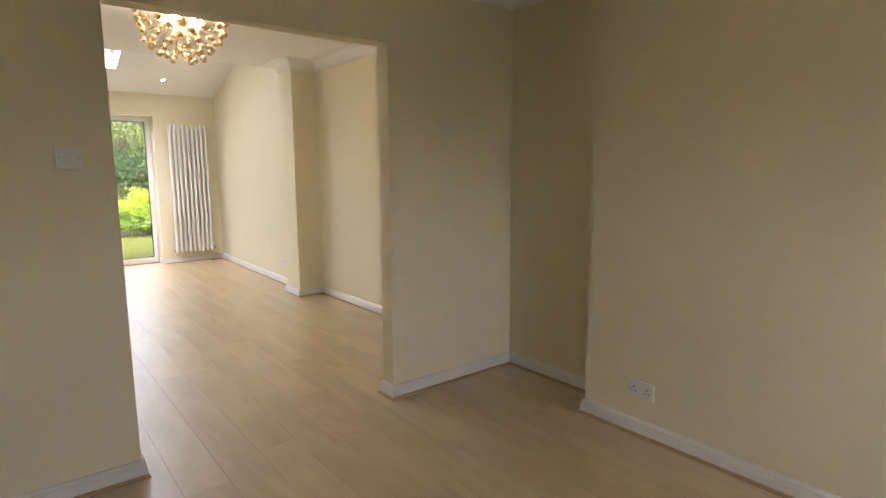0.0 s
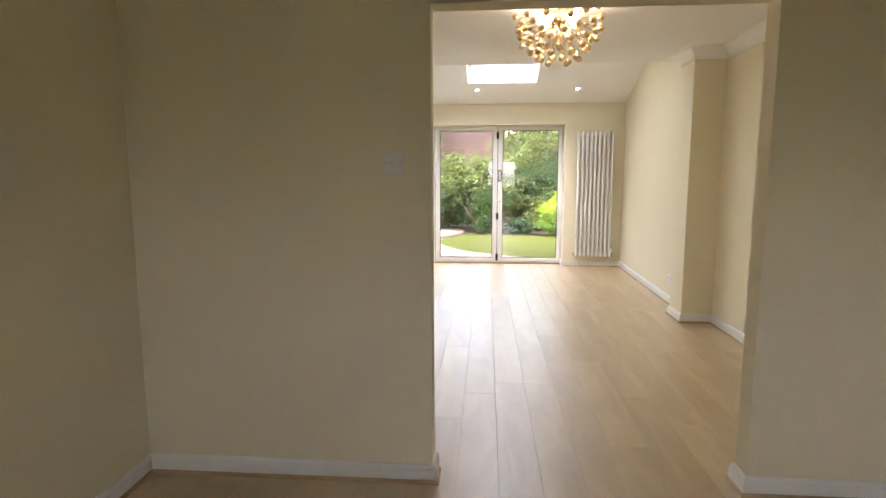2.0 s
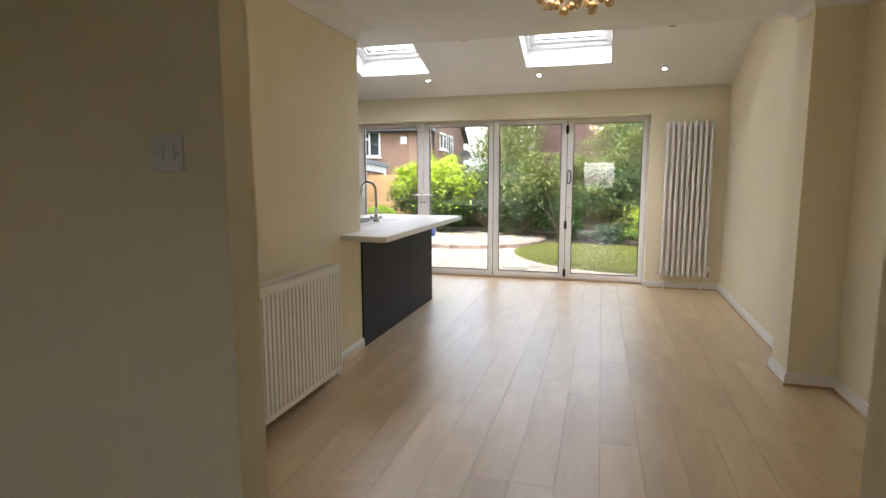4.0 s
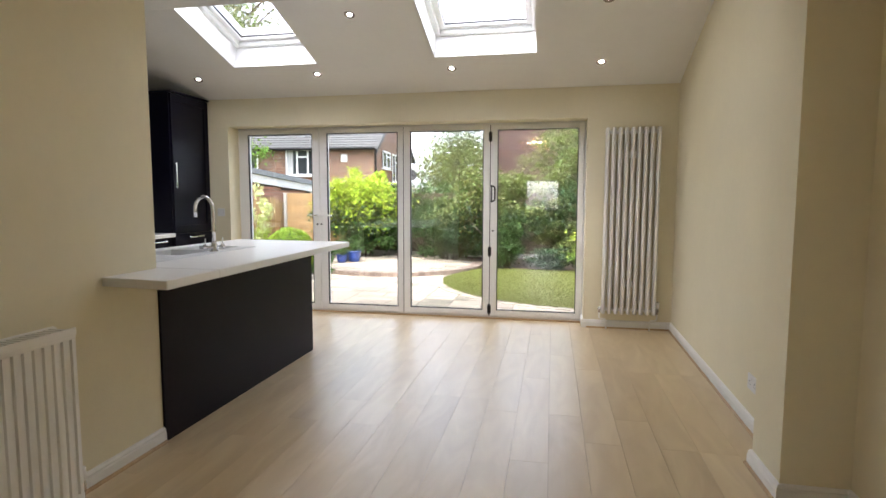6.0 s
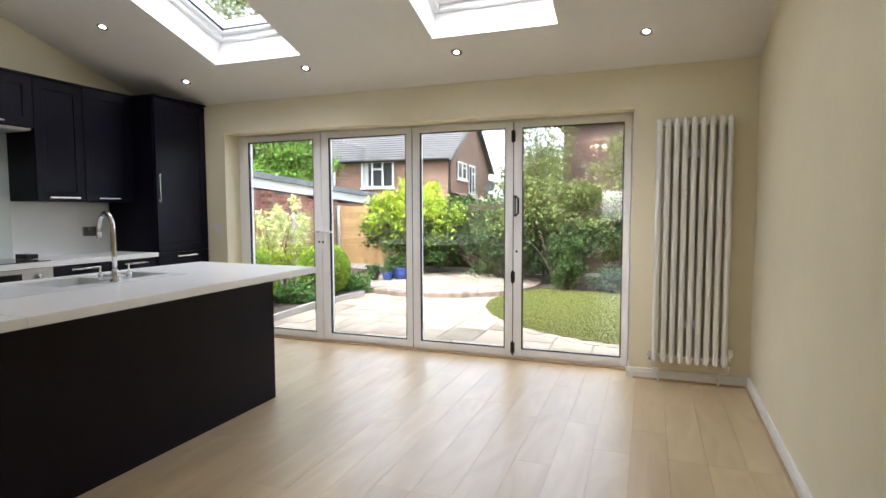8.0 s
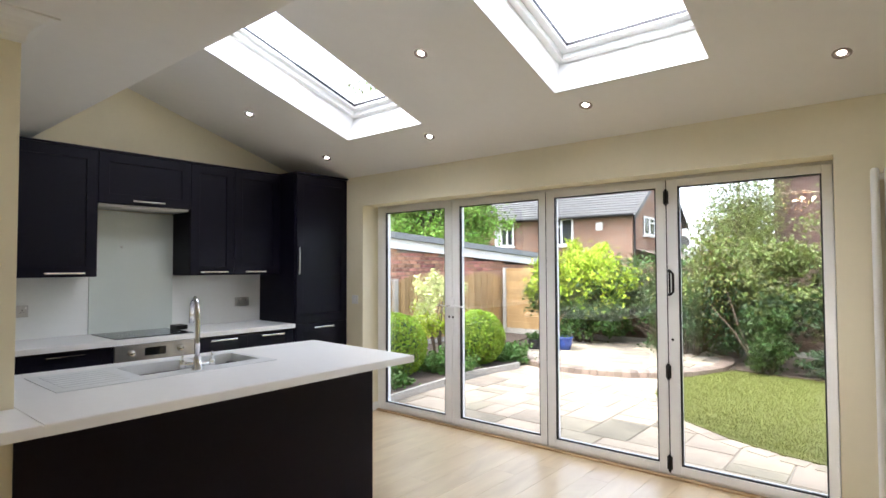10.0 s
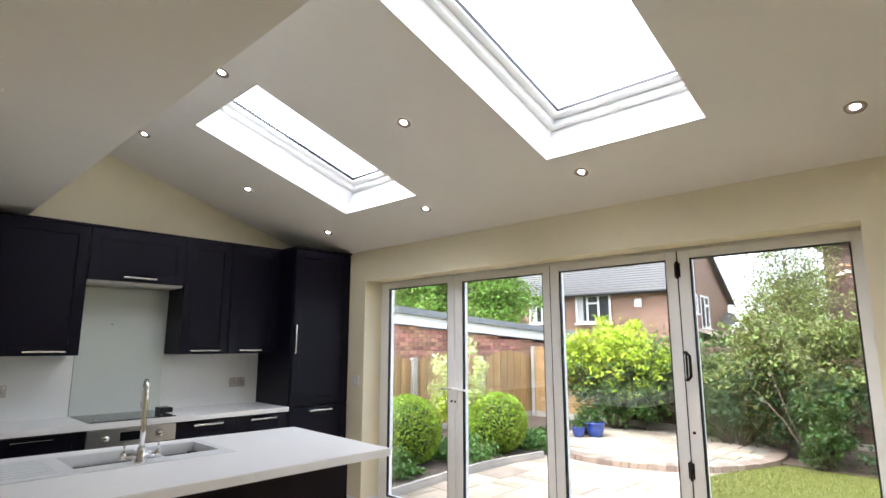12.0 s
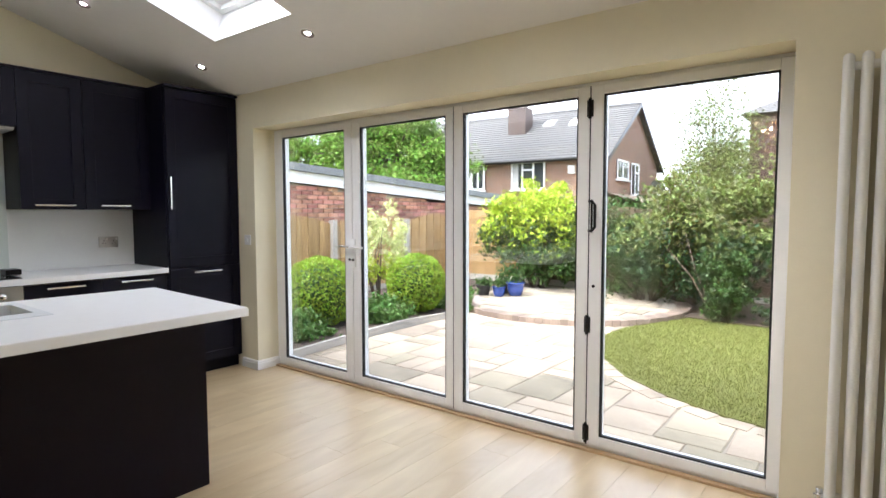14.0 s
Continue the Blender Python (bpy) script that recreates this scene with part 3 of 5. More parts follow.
# window to the street, behind the walker
win = thing("window_1", (-1.45, -10.75, 0.95), "white framed street window of the front room", "window", kind="structure")
part("window_frame", join(box(-1.95, -10.78, 0.95, -1.90, -10.70, 1.85), box(-1.0, -10.78, 0.95, -0.95, -10.70, 1.85), box(-1.90, -10.78, 0.95, -1.0, -10.70, 1.0), box(-1.90, -10.78, 1.80, -1.0, -10.70, 1.85)), UPVC, win)


# ---- the brown door, standing half open ----
def brown_door():
    w, h, t = 0.695, 1.975, 0.040
    base = thing("door_2", (-3.125, -5.73, 0.008), "brown stained wooden door standing half open into the dining room", "door", kind="structure")
    m = Matrix.Translation((-3.125, -5.73, 0.008)) @ Matrix.Rotation(radians(31), 4, "Z")
    leaf = [box(0, -t / 2, 0, 0.10, t / 2, h, 0.003), box(w - 0.10, -t / 2, 0, w, t / 2, h, 0.003)]
    for z0, z1 in ((0, 0.20), (0.84, 1.0), (h - 0.11, h)):
        leaf.append(box(0.10, -t / 2, z0, w - 0.10, t / 2, z1, 0.003))
    part("leaf", moved(join(*leaf), m), DOORW, base)
    for z0, z1 in ((0.20, 0.84), (1.0, h - 0.11)):
        part("panel", moved(box(0.098, -0.009, z0 - 0.004, w - 0.098, 0.009, z1 + 0.004), m), DOORW, base)
    for s in (-1, 1):
        k = part("handle", moved(join(rod((w - 0.055, s * t / 2, 0.925), (w - 0.055, s * (t / 2 + 0.012), 0.925), 0.026), rod((w - 0.055, s * t / 2, 0.925), (w - 0.055, s * (t / 2 + 0.05), 0.925), 0.009), tube([(w - 0.055, s * (t / 2 + 0.048), 0.925), (w - 0.12, s * (t / 2 + 0.052), 0.925), (w - 0.165, s * (t / 2 + 0.050), 0.922)], [0.009, 0.009, 0.007])), m), HARDW, base, "dark metal lever handle")
    part("latch_plate", moved(box(w - 0.001, -0.013, 0.87, w + 0.002, 0.013, 0.98), m), CHROME, base)
    part("latch", moved(box(w, -0.007, 0.912, w + 0.012, 0.007, 0.938, 0.002), m), CHROME, base)
    part("hinge", moved(join(*[rod((-0.004, 0.02, z - 0.045), (-0.004, 0.02, z + 0.045), 0.007) for z in (0.25, 1.0, 1.75)]), m), CHROME, base)


brown_door()
tagged(solid("door_casing", join(box(-3.13, -5.06, 0, -3.112, -4.995, 2.065, 0.004), box(-3.13, -5.805, 0, -3.112, -5.74, 2.065, 0.004), box(-3.13, -5.74, 2.0, -3.112, -5.06, 2.065, 0.004), box(-3.24, -5.072, 0, -3.13, -5.06, 2.0), box(-3.24, -5.74, 1.988, -3.13, -5.072, 2.0)), GLOSSW), kind="structure")


# ---- radiators ----
def column_radiator():
    ob = thing("vertical_radiator", (-0.41, -0.07, 0.155), "tall white radiator of nine round columns on the wall", "radiator")
    x0, n, pitch, r = -0.672 + 0.026, 9, 0.0585, 0.0198
    prof = [(0.001, 0.155), (0.012, 0.156), (0.0185, 0.163), (r, 0.175), (r, 1.935), (0.0185, 1.947), (0.012, 1.954), (0.001, 1.955)]
    for k in range(n):
        part("column", moved(lathe(prof, 20), Matrix.Translation((x0 + k * pitch, -0.066, 0)) @ Matrix.Diagonal((1, 2.15, 1, 1))), SATINW, ob)
    for z in (0.20, 1.91):
        part("header", rod((x0 - 0.02, -0.055, z), (x0 + (n - 1) * pitch + 0.02, -0.055, z), 0.017), SATINW, ob)
    for z in (0.45, 1.7):
        part("bracket", box(-0.46, -0.055, z - 0.03, -0.36, 0.0, z + 0.03, 0.003), SATINW, ob)
    part("air_vent", rod((-0.185, -0.055, 1.91), (-0.185, -0.10, 1.91), 0.009), CHROME, ob)
    for s, x in ((-1, x0 - 0.035), (1, x0 + (n - 1) * pitch + 0.035)):
        v = part("valve", join(rod((x - s * 0.03, -0.06, 0.20), (x + s * 0.01, -0.06, 0.20), 0.012), rod((x, -0.06, 0.165), (x, -0.06, 0.225), 0.013), rod((x - 0.018, -0.075, 0.20), (x + 0.018, -0.075, 0.20), 0.006)), CHROME, ob)
        if s > 0:
            part("valve_head", moved(lathe([(0.001, 0.225), (0.018, 0.225), (0.018, 0.232), (0.021, 0.236), (0.021, 0.275), (0.017, 0.283), (0.001, 0.284)]), Matrix.Translation((x, -0.06, 0))), SATINW, v)
        part("pipe", tube([(x, -0.06, 0.17), (x, -0.06, 0.115), (x - s * 0.012, -0.06, 0.103), (x - s * 0.055, -0.06, 0.100), (x - s * 0.066, -0.06, 0.088), (x - s * 0.066, -0.06, 0.0)], 0.0075), SATINW, ob)


column_radiator()


def panel_radiator():
    y0, y1, z0, z1, xw, xf = -4.765, -3.80, 0.055, 0.768, -3.13, -2.985
    ob = thing("panel_radiator", (xw + 0.07, (y0 + y1) / 2, z0), "white ribbed double panel radiator on the cream wall", "radiator")
    for xb, nm in ((xf, "front_panel"), (xf - 0.085, "back_panel")):
        bm = bmesh.new()
        n = 23
        prof = []
        for k in range(n):
            a = y0 + 0.02 + (y1 - y0 - 0.04) * k / n
            s = (y1 - y0 - 0.04) / n
            prof += [(a, 0.0), (a + s * 0.60, 0.0), (a + s * 0.70, -0.009), (a + s * 0.90, -0.009)]
        prof = [(y0, -0.004)] + prof + [(y1 - 0.02, 0.0), (y1, -0.004)]
        lo = [bm.verts.new((xb + d, y, z0 + 0.035)) for y, d in prof]
        hi = [bm.verts.new((xb + d, y, z1 - 0.045)) for y, d in prof]
        for i in range(len(prof) - 1):
            bm.faces.new((lo[i], lo[i + 1], hi[i + 1], hi[i]))
        part(nm, join(bm, box(xb - 0.016, y0, z0, xb - 0.001, y1, z0 + 0.036, 0.005), box(xb - 0.016, y0, z1 - 0.046, xb - 0.001, y1, z1 - 0.004, 0.005), box(xb - 0.017, y0, z0 + 0.03, xb - 0.0125, y1, z1 - 0.04)), SATINW, ob)
    part("top_grille", join(*([box(xf - 0.10, y0 + 0.004, z1 - 0.012, xf + 0.002, y0 + 0.012, z1), box(xf - 0.004, y0, z1 - 0.03, xf + 0.003, y1, z1, 0.002), box(xf - 0.104, y0, z1 - 0.03, xf - 0.098, y1, z1, 0.002)] + [box(xf - 0.098, y0 + 0.02 + k * 0.0245, z1 - 0.008, xf - 0.004, y0 + 0.030 + k * 0.0245, z1 - 0.004) for k in range(38) if k != 17])), SATINW, ob)
    for y in (y0 + 0.2, y1 - 0.2):
        part("bracket", box(xw, y - 0.02, z0 + 0.05, xf - 0.10, y + 0.02, z1 - 0.05, 0.002), SATINW, ob)
    for s, y in ((-1, y0 - 0.045), (1, y1 + 0.045)):
        v = part("valve", join(rod((xf - 0.055, y - s * 0.05, z0 + 0.03), (xf - 0.055, y, z0 + 0.03), 0.012), rod((xf - 0.055, y, z0 + 0.005), (xf - 0.055, y, z0 + 0.06), 0.013)), CHROME, ob)
        if s > 0:
            part("valve_cap", rod((xf - 0.055, y, z0 + 0.055), (xf - 0.055, y, z0 + 0.11), 0.017, 0.014), SATINW, v)
        part("pipe", rod((xf - 0.055, y, 0.0), (xf - 0.055, y, z0 + 0.01), 0.0075), CHROME, ob)
        part("pipe_collar", rod((xf - 0.055, y, 0.0), (xf - 0.055, y, 0.008), 0.024), CHROME, ob)


panel_radiator()


# ---- peninsula ----
WT = 0.92


def peninsula():
    ob = thing("peninsula_cabinet", (-3.45, -2.3, 0.0), "blue-black kitchen peninsula cabinet with a plain back panel", "cabinet")
    part("back_panel", box(-3.137, -3.155, 0.0, -3.117, -1.335, 0.879, 0.002), PANEL, ob)
    part("end_panel", box(-3.75, -1.353, 0.0, -3.137, -1.335, 0.879, 0.002), PANEL, ob)
    part("carcass", box(-3.70, -3.155, 0.10, -3.137, -2.99, 0.879), UNIT, ob)
    part("carcass", box(-3.70, -1.99, 0.10, -3.137, -1.353, 0.879), UNIT, ob)
    part("plinth", box(-3.66, -3.155, 0.0, -3.64, -1.353, 0.10), UNIT, ob)
    for k in range(3):
        y = -3.15 + k * 0.6
        d = part("door", box(-3.722, y, 0.12, -3.702, y + 0.594, 0.87, 0.002), UNIT, ob)
        part("handle", tube([(-3.722, y + 0.2, 0.82), (-3.75, y + 0.2, 0.82), (-3.75, y + 0.4, 0.82), (-3.722, y + 0.4, 0.82)], 0.005), CHROME, d)
    # worktop with an opening for the sink, turned a little out of square
    wt = thing("worktop", (-3.3, -2.3, WT), "thick white quartz worktop with a breakfast overhang", "worktop")
    bm = bmesh.new()
    outer = [(-3.94, -3.152), (-2.772, -3.152), (-2.795, -1.30), (-3.842, -1.235)]
    inner = [(-3.76, -2.965), (-3.30, -2.965), (-3.30, -1.92), (-3.76, -1.92)]
    v = [[bm.verts.new((x, y, z)) for x, y in ring] for ring in (outer, inner) for z in (WT - 0.04, WT)]
    for i in range(4):
        j = (i + 1) % 4
        bm.faces.new((v[1][i], v[1][j], v[3][j], v[3][i]))
        bm.faces.new((v[0][j], v[0][i], v[2][i], v[2][j]))
        bm.faces.new((v[0][i], v[0][j], v[1][j], v[1][i]))
        bm.faces.new((v[2][j], v[2][i], v[3][i], v[3][j]))
    bmesh.ops.bevel(bm, geom=[e for e in bm.edges if all(w in v[1] for w in e.verts)], offset=0.004, segments=2, affect="EDGES")
    part("slab", bm, WORKTOP, wt)
    part("breakfast_bar_end", prism([(-3.126, -3.51), (-2.765, -3.55), (-2.772, -3.152), (-3.126, -3.152)], WT - 0.04, WT - 0.0002, 0.003), WORKTOP, wt)
    # inset sink: rim, one wide bowl, drainer
    sk = thing("kitchen_sink", (-3.46, -2.5, WT), "pale grey inset sink with two bowls and a drainer", "sink")
    zr = WT + 0.004
    x0, x1, y0, y1 = -3.77, -3.29, -2.975, -1.91
    bowls = [(-3.73, -3.40, -2.60, -2.26), (-3.73, -3.40, -2.22, -1.945)]
    e0 = WT + 0.0005
    rim = [box(x0, y0, e0, x1, -2.60, zr, 0.002), box(x0, -1.945, e0, x1, y1, zr, 0.002), box(x0, -2.60, e0, -3.73, -1.945, zr, 0.001), box(-3.40, -2.60, e0, x1, -1.945, zr, 0.001), box(-3.73, -2.26, e0, -3.40, -2.22, zr, 0.001)]
    part("rim", join(*rim), SINKM, sk)
    for a0, a1, b0, b1 in bowls:
        d = 0.12
        part("bowl", join(box(a0 - 0.002, b0, WT - d, a0 + 0.004, b1, zr - 0.0006), box(a1 - 0.004, b0, WT - d, a1 + 0.002, b1, zr - 0.0006), box(a0, b0 - 0.002, WT - d, a1, b0 + 0.004, zr - 0.0006), box(a0, b1 - 0.004, WT - d, a1, b1 + 0.002, zr - 0.0006), box(a0, b0, WT - d, a1, b1, WT - d + 0.006)), SINKM, sk)
    part("drainer_ribs", join(*[box(-3.72 + k * 0.055, -2.93, zr - 0.001, -3.695 + k * 0.055, -2.66, zr + 0.002, 0.001) for k in range(7)]), SINKM, sk)
    # tall swan-neck mixer
    tx, ty = -3.335, -2.35
    tp = thing("mixer_tap", (tx, ty, zr), "tall polished chrome swan-neck mixer tap with two levers", "tap")
    u = Vector((-0.96, 0.27, 0)).normalized()
    s = Vector((u.y, -u.x, 0))
    arc = [(0, 0.05), (0, 0.14), (0, 0.24), (0.004, 0.28)] + [(0.085 - 0.085 * math.cos(a), 0.275 + 0.085 * math.sin(a)) for a in [k * math.pi / 10 for k in range(1, 10)]] + [(0.170, 0.265), (0.171, 0.225)]
    part("spout", tube([Vector((tx, ty, zr)) + u * a + Vector((0, 0, b)) for a, b in arc], 0.012, 14), CHROME, tp)
    part("base", moved(lathe([(0.001, 0), (0.028, 0), (0.028, 0.006), (0.021, 0.012), (0.019, 0.05), (0.014, 0.07), (0.001, 0.072)]), Matrix.Translation((tx, ty, zr))), CHROME, tp)
    a, b = Vector((tx, ty, zr + 0.03)) - s * 0.07, Vector((tx, ty, zr + 0.03)) + s * 0.07
    part("bridge", rod(a, b, 0.011), CHROME, tp)
    for q in (a, b):
        part("lever", join(rod(q - Vector((0, 0, 0.012)), q + Vector((0, 0, 0.02)), 0.013), rod(q + Vector((0, 0, 0.015)), q + Vector((0, 0, 0.06)), 0.005, 0.004)), CHROME, tp)


peninsula()


# ---- kitchen run ----
XB, XW = -4.95, -5.205       # fronts of base and wall units


def shaker(y0, y1, z0, z1, x, parent, frame_w=0.075):
    """A framed cabinet door facing the room."""
    g = 0.002
    y0, y1, z0, z1 = y0 + g, y1 - g, z0 + g, z1 - g
    f = box(x, y0, z0, x + 0.019, y1, z1)
    front = max(f.faces, key=lambda q: q.calc_center_median().x)
    bmesh.ops.inset_region(f, faces=[front], thickness=frame_w, use_even_offset=True)
    inner = [v for v in f.verts if v.co.x > x + 0.01 and y0 + 0.01 < v.co.y < y1 - 0.01]
    back = bmesh.ops.extrude_face_region(f, geom=[q for q in f.faces if all(v in inner for v in q.verts)])
    drop = [v for v in back["geom"] if isinstance(v, bmesh.types.BMVert)]
    bmesh.ops.delete(f, geom=[q for q in f.faces if all(v in inner for v in q.verts)], context="FACES")
    for v in drop:
        v.co.x -= 0.008
    outer = [e for e in f.edges if all(abs(v.co.x - x - 0.019) < 1e-5 for v in e.verts)]
    bmesh.ops.bevel(f, geom=outer, offset=0.0015, segments=1, affect="EDGES")
    return part("door", f, UNIT, parent)


def bar_handle(p, q, parent, out=0.032):
    p, q = Vector(p), Vector(q)
    d = (q - p).normalized()
    o = Vector((out, 0, 0))
    flat = Vector((0.004, 0.006, 0.006))
    lo = Vector(map(min, p + o, q + o)) - flat
    hi = Vector(map(max, p + o, q + o)) + flat
    part("handle", join(box(*lo, *hi, 0.002), rod(p + d * 0.01, p + d * 0.01 + o, 0.004), rod(q - d * 0.01, q - d * 0.01 + o, 0.004)), CHROME, parent)


def wall_unit(y0, y1, z0, z1, handle, label, doors=1):
    ob = thing("wall_cabinet", (XW - 0.16, (y0 + y1) / 2, z0), label, "cabinet", "wall cabinets")
    part("carcass", box(-5.53, y0 + 0.0005, z0, XW, y1 - 0.0005, z1, 0.001), UNIT, ob)
    d = shaker(y0, y1, z0, z1, XW, ob)
    bar_handle((XW + 0.019, handle[0], z0 + 0.028), (XW + 0.019, handle[1], z0 + 0.028), d)


wall_unit(-3.40, -2.80, 1.38, 2.335, (-3.2, -3.0), "blue-black shaker wall cabinet with a chrome bar handle")
wall_unit(-2.80, -2.205, 1.38, 2.335, (-2.54, -2.30), "blue-black shaker wall cabinet with a chrome bar handle")
wall_unit(-2.205, -1.50, 1.94, 2.335, (-1.965, -1.735), "shallow blue-black bridging cabinet over the hob")
wall_unit(-1.50, -1.10, 1.38, 2.335, (-1.42, -1.18), "blue-black shaker wall cabinet with a chrome bar handle")
wall_unit(-1.10, -0.63, 1.38, 2.335, (-1.0, -0.80), "blue-black shaker wall cabinet with a chrome bar handle")
hood = thing("extractor_hood", (-5.36, -1.85, 1.925), "slim steel extractor hood under the bridging cabinet", "extractor")
part("body", box(-5.525, -2.195, 1.918, XW - 0.012, -1.51, 1.938, 0.002), GREYP, hood)
part("front_trim", box(XW - 0.012, -2.195, 1.926, XW + 0.001, -1.51, 1.939, 0.002), GREYP, hood)
for y in (-2.02, -1.68):
    part("filter", box(-5.47, y - 0.14, 1.915, -5.27, y + 0.14, 1.919, 0.001), STEEL, hood)
solid("cornice", join(box(-5.53, -3.40, 2.336, XW + 0.03, -0.632, 2.352, 0.003), box(-5.53, -0.632, 2.336, -4.905, -0.004, 2.352, 0.003)), UNIT, "thin blue-black cornice strip along the cabinet tops", "cornice")


def tall_unit():
    ob = thing("tall_cabinet", (-5.22, -0.32, 0.0), "tall blue-black larder cabinet beside the garden doors", "cabinet")
    part("carcass", box(-5.53, -0.63, 0.10, -4.945, -0.004, 2.335, 0.001), UNIT, ob)
    part("plinth", box(-5.50, -0.63, 0.0, -4.99, -0.004, 0.10), UNIT, ob)
    d = shaker(-0.62, -0.006, 0.915, 2.33, -4.944, ob)
    bar_handle((-4.925, -0.605, 1.385), (-4.925, -0.605, 1.63), d)
    d = shaker(-0.62, -0.006, 0.105, 0.910, -4.944, ob)
    bar_handle((-4.925, -0.43, 0.87), (-4.925, -0.20, 0.87), d)


tall_unit()


def base_unit(y0, y1, label, drawer=0.0):
    ob = thing("base_cabinet", (-5.24, (y0 + y1) / 2, 0.0), label, "cabinet", "base cabinets")
    part("carcass", box(-5.53, y0 + 0.0005, 0.10, XB - 0.02, y1 - 0.0005, 0.879), UNIT, ob)
    part("plinth", box(-5.0, y0, 0.0, -4.99, y1, 0.10), UNIT, ob)
    top = 0.872
    d = shaker(y0, y1, 0.11, top, XB - 0.02, ob)
    c = (y0 + y1) / 2
    bar_handle((XB, c - 0.11, top - 0.03), (XB, c + 0.11, top - 0.03), d)


for a, b in ((-3.40, -2.78), (-2.78, -2.165), (-1.57, -1.10), (-1.10, -0.632)):
    base_unit(a, b, "blue-black shaker base cabinet with a chrome bar handle")


def oven():
    ob = thing("oven", (-5.2, -1.865, 0.1), "built-in oven with a steel control panel and black glass door", "oven")
    y0, y1 = -2.163, -1.572
    part("carcass", box(-5.53, y0, 0.10, XB - 0.02, y1, 0.879), UNIT, ob)
    cp = part("control_panel", box(XB - 0.02, y0 + 0.002, 0.755, XB + 0.004, y1 - 0.002, 0.873, 0.003), STEEL, ob, "brushed steel control panel")
    part("display", box(XB + 0.0035, -1.955, 0.785, XB + 0.006, -1.80, 0.845, 0.001), HOBM, cp)
    for y in (-2.05, -1.69):
        part("knob", moved(lathe([(0.001, 0.03), (0.019, 0.03), (0.021, 0.026), (0.022, 0.0), (0.027, 0.0), (0.001, 0.0)], 20), Matrix.Translation((XB + 0.004, y, 0.815)) @ Matrix.Rotation(radians(90), 4, "Y")), CHROME, cp)
    d = part("oven_door", box(XB - 0.02, y0 + 0.002, 0.16, XB + 0.002, y1 - 0.002, 0.75, 0.003), HOBM, ob, "black glass oven door")
    part("handle", join(rod((XB + 0.04, y0 + 0.05, 0.70), (XB + 0.04, y1 - 0.05, 0.70), 0.010), rod((XB, y0 + 0.08, 0.70), (XB + 0.04, y0 + 0.08, 0.70), 0.007), rod((XB, y1 - 0.08, 0.70), (XB + 0.04, y1 - 0.08, 0.70), 0.007)), STEEL, d)
    part("plinth", box(-5.0, y0, 0.0, -4.99, y1, 0.10), UNIT, ob)


oven()
solid("side_worktop", box(-5.53, -3.40, 0.881, -4.915, -0.633, WT, 0.003), WORKTOP, "white quartz worktop along the kitchen wall", "worktop")
hob = thing("hob", (-5.22, -1.86, WT), "black glass hob flush on the white worktop", "hob")
part("glass", box(-5.46, -2.15, WT + 0.0005, -4.97, -1.57, WT + 0.007, 0.002), HOBM, hob)
for (x, y, r) in ((-5.33, -2.0, 0.09), (-5.33, -1.72, 0.075), (-5.10, -2.0, 0.075), (-5.10, -1.72, 0.09)):
    part("cooking_zone", moved(lathe([(r - 0.002, WT + 0.0072), (r, WT + 0.0076), (r + 0.002, WT + 0.0072)], 36), Matrix.Translation((x, y, 0))), GREYP, hob)
solid("black_box", box(-5.33, -1.60, WT + 0.0075, -5.20, -1.51, WT + 0.045, 0.006), HARDW, "small black plastic box standing on the hob", "box")
for a, b in ((-3.40, -2.155), (-1.498, -0.631)):
    solid("upstand", box(-5.53, a, WT + 0.0005, -5.520, b, 1.379, 0.001), UPSTAND, "plain white splash panel behind the worktop", "splashback")
spl = thing("glass_splashback", (-5.52, -1.83, WT), "pale green glass splashback behind the hob", "splashback")
part("sheet", box(-5.53, -2.153, WT + 0.0005, -5.514, -1.50, 1.912, 0.001), SPLASH, spl)
part("screw", rod((-5.514, -1.92, 1.62), (-5.508, -1.92, 1.62), 0.007), CHROME, spl)


# ---- sockets and switches ----
def plate(name, at, normal, w, h, label, category, mat=PLATE, rockers=0, pins=0, screws=True):
    """A wall plate; normal is x+, x-, y- (the side that it faces)."""
    n = {"x+": Vector((1, 0, 0)), "x-": Vector((-1, 0, 0)), "y-": Vector((0, -1, 0))}[normal]
    s = Vector((0, 0, 1)).cross(n)
    m = Matrix.Translation(at) @ Matrix(((s.x, 0, n.x, 0), (s.y, 0, n.y, 0), (0, 1, 0, 0), (0, 0, 0, 1)))
    ob = thing(name, at, label, category)
    part("plate", moved(box(-w / 2, -h / 2, 0.0, w / 2, h / 2, 0.009, 0.003), m), mat, ob)
    for k in range(rockers):
        x = (k - (rockers - 1) / 2) * 0.03
        part("rocker", moved(box(x - 0.010, -0.018, 0.008, x + 0.010, 0.018, 0.013, 0.002), m), PLATE, ob)
    for k in range(pins):
        x = (k - (pins - 1) / 2) * 0.072
        part("pin_holes", moved(join(box(x - 0.003, 0.004, 0.0088, x + 0.003, 0.014, 0.0094), box(x - 0.014, -0.012, 0.0088, x - 0.006, -0.008, 0.0094), box(x + 0.006, -0.012, 0.0088, x + 0.014, -0.008, 0.0094)), m), HARDW, ob)
        part("rocker", moved(box(x + 0.016, 0.016, 0.008, x + 0.028, 0.034, 0.012, 0.001), m), PLATE, ob)
    if screws:
        for x in (-w / 2 + 0.012, w / 2 - 0.012):
            part("screw", moved(rod((x, 0, 0.0085), (x, 0, 0.0098), 0.0035), m), STEEL, ob)


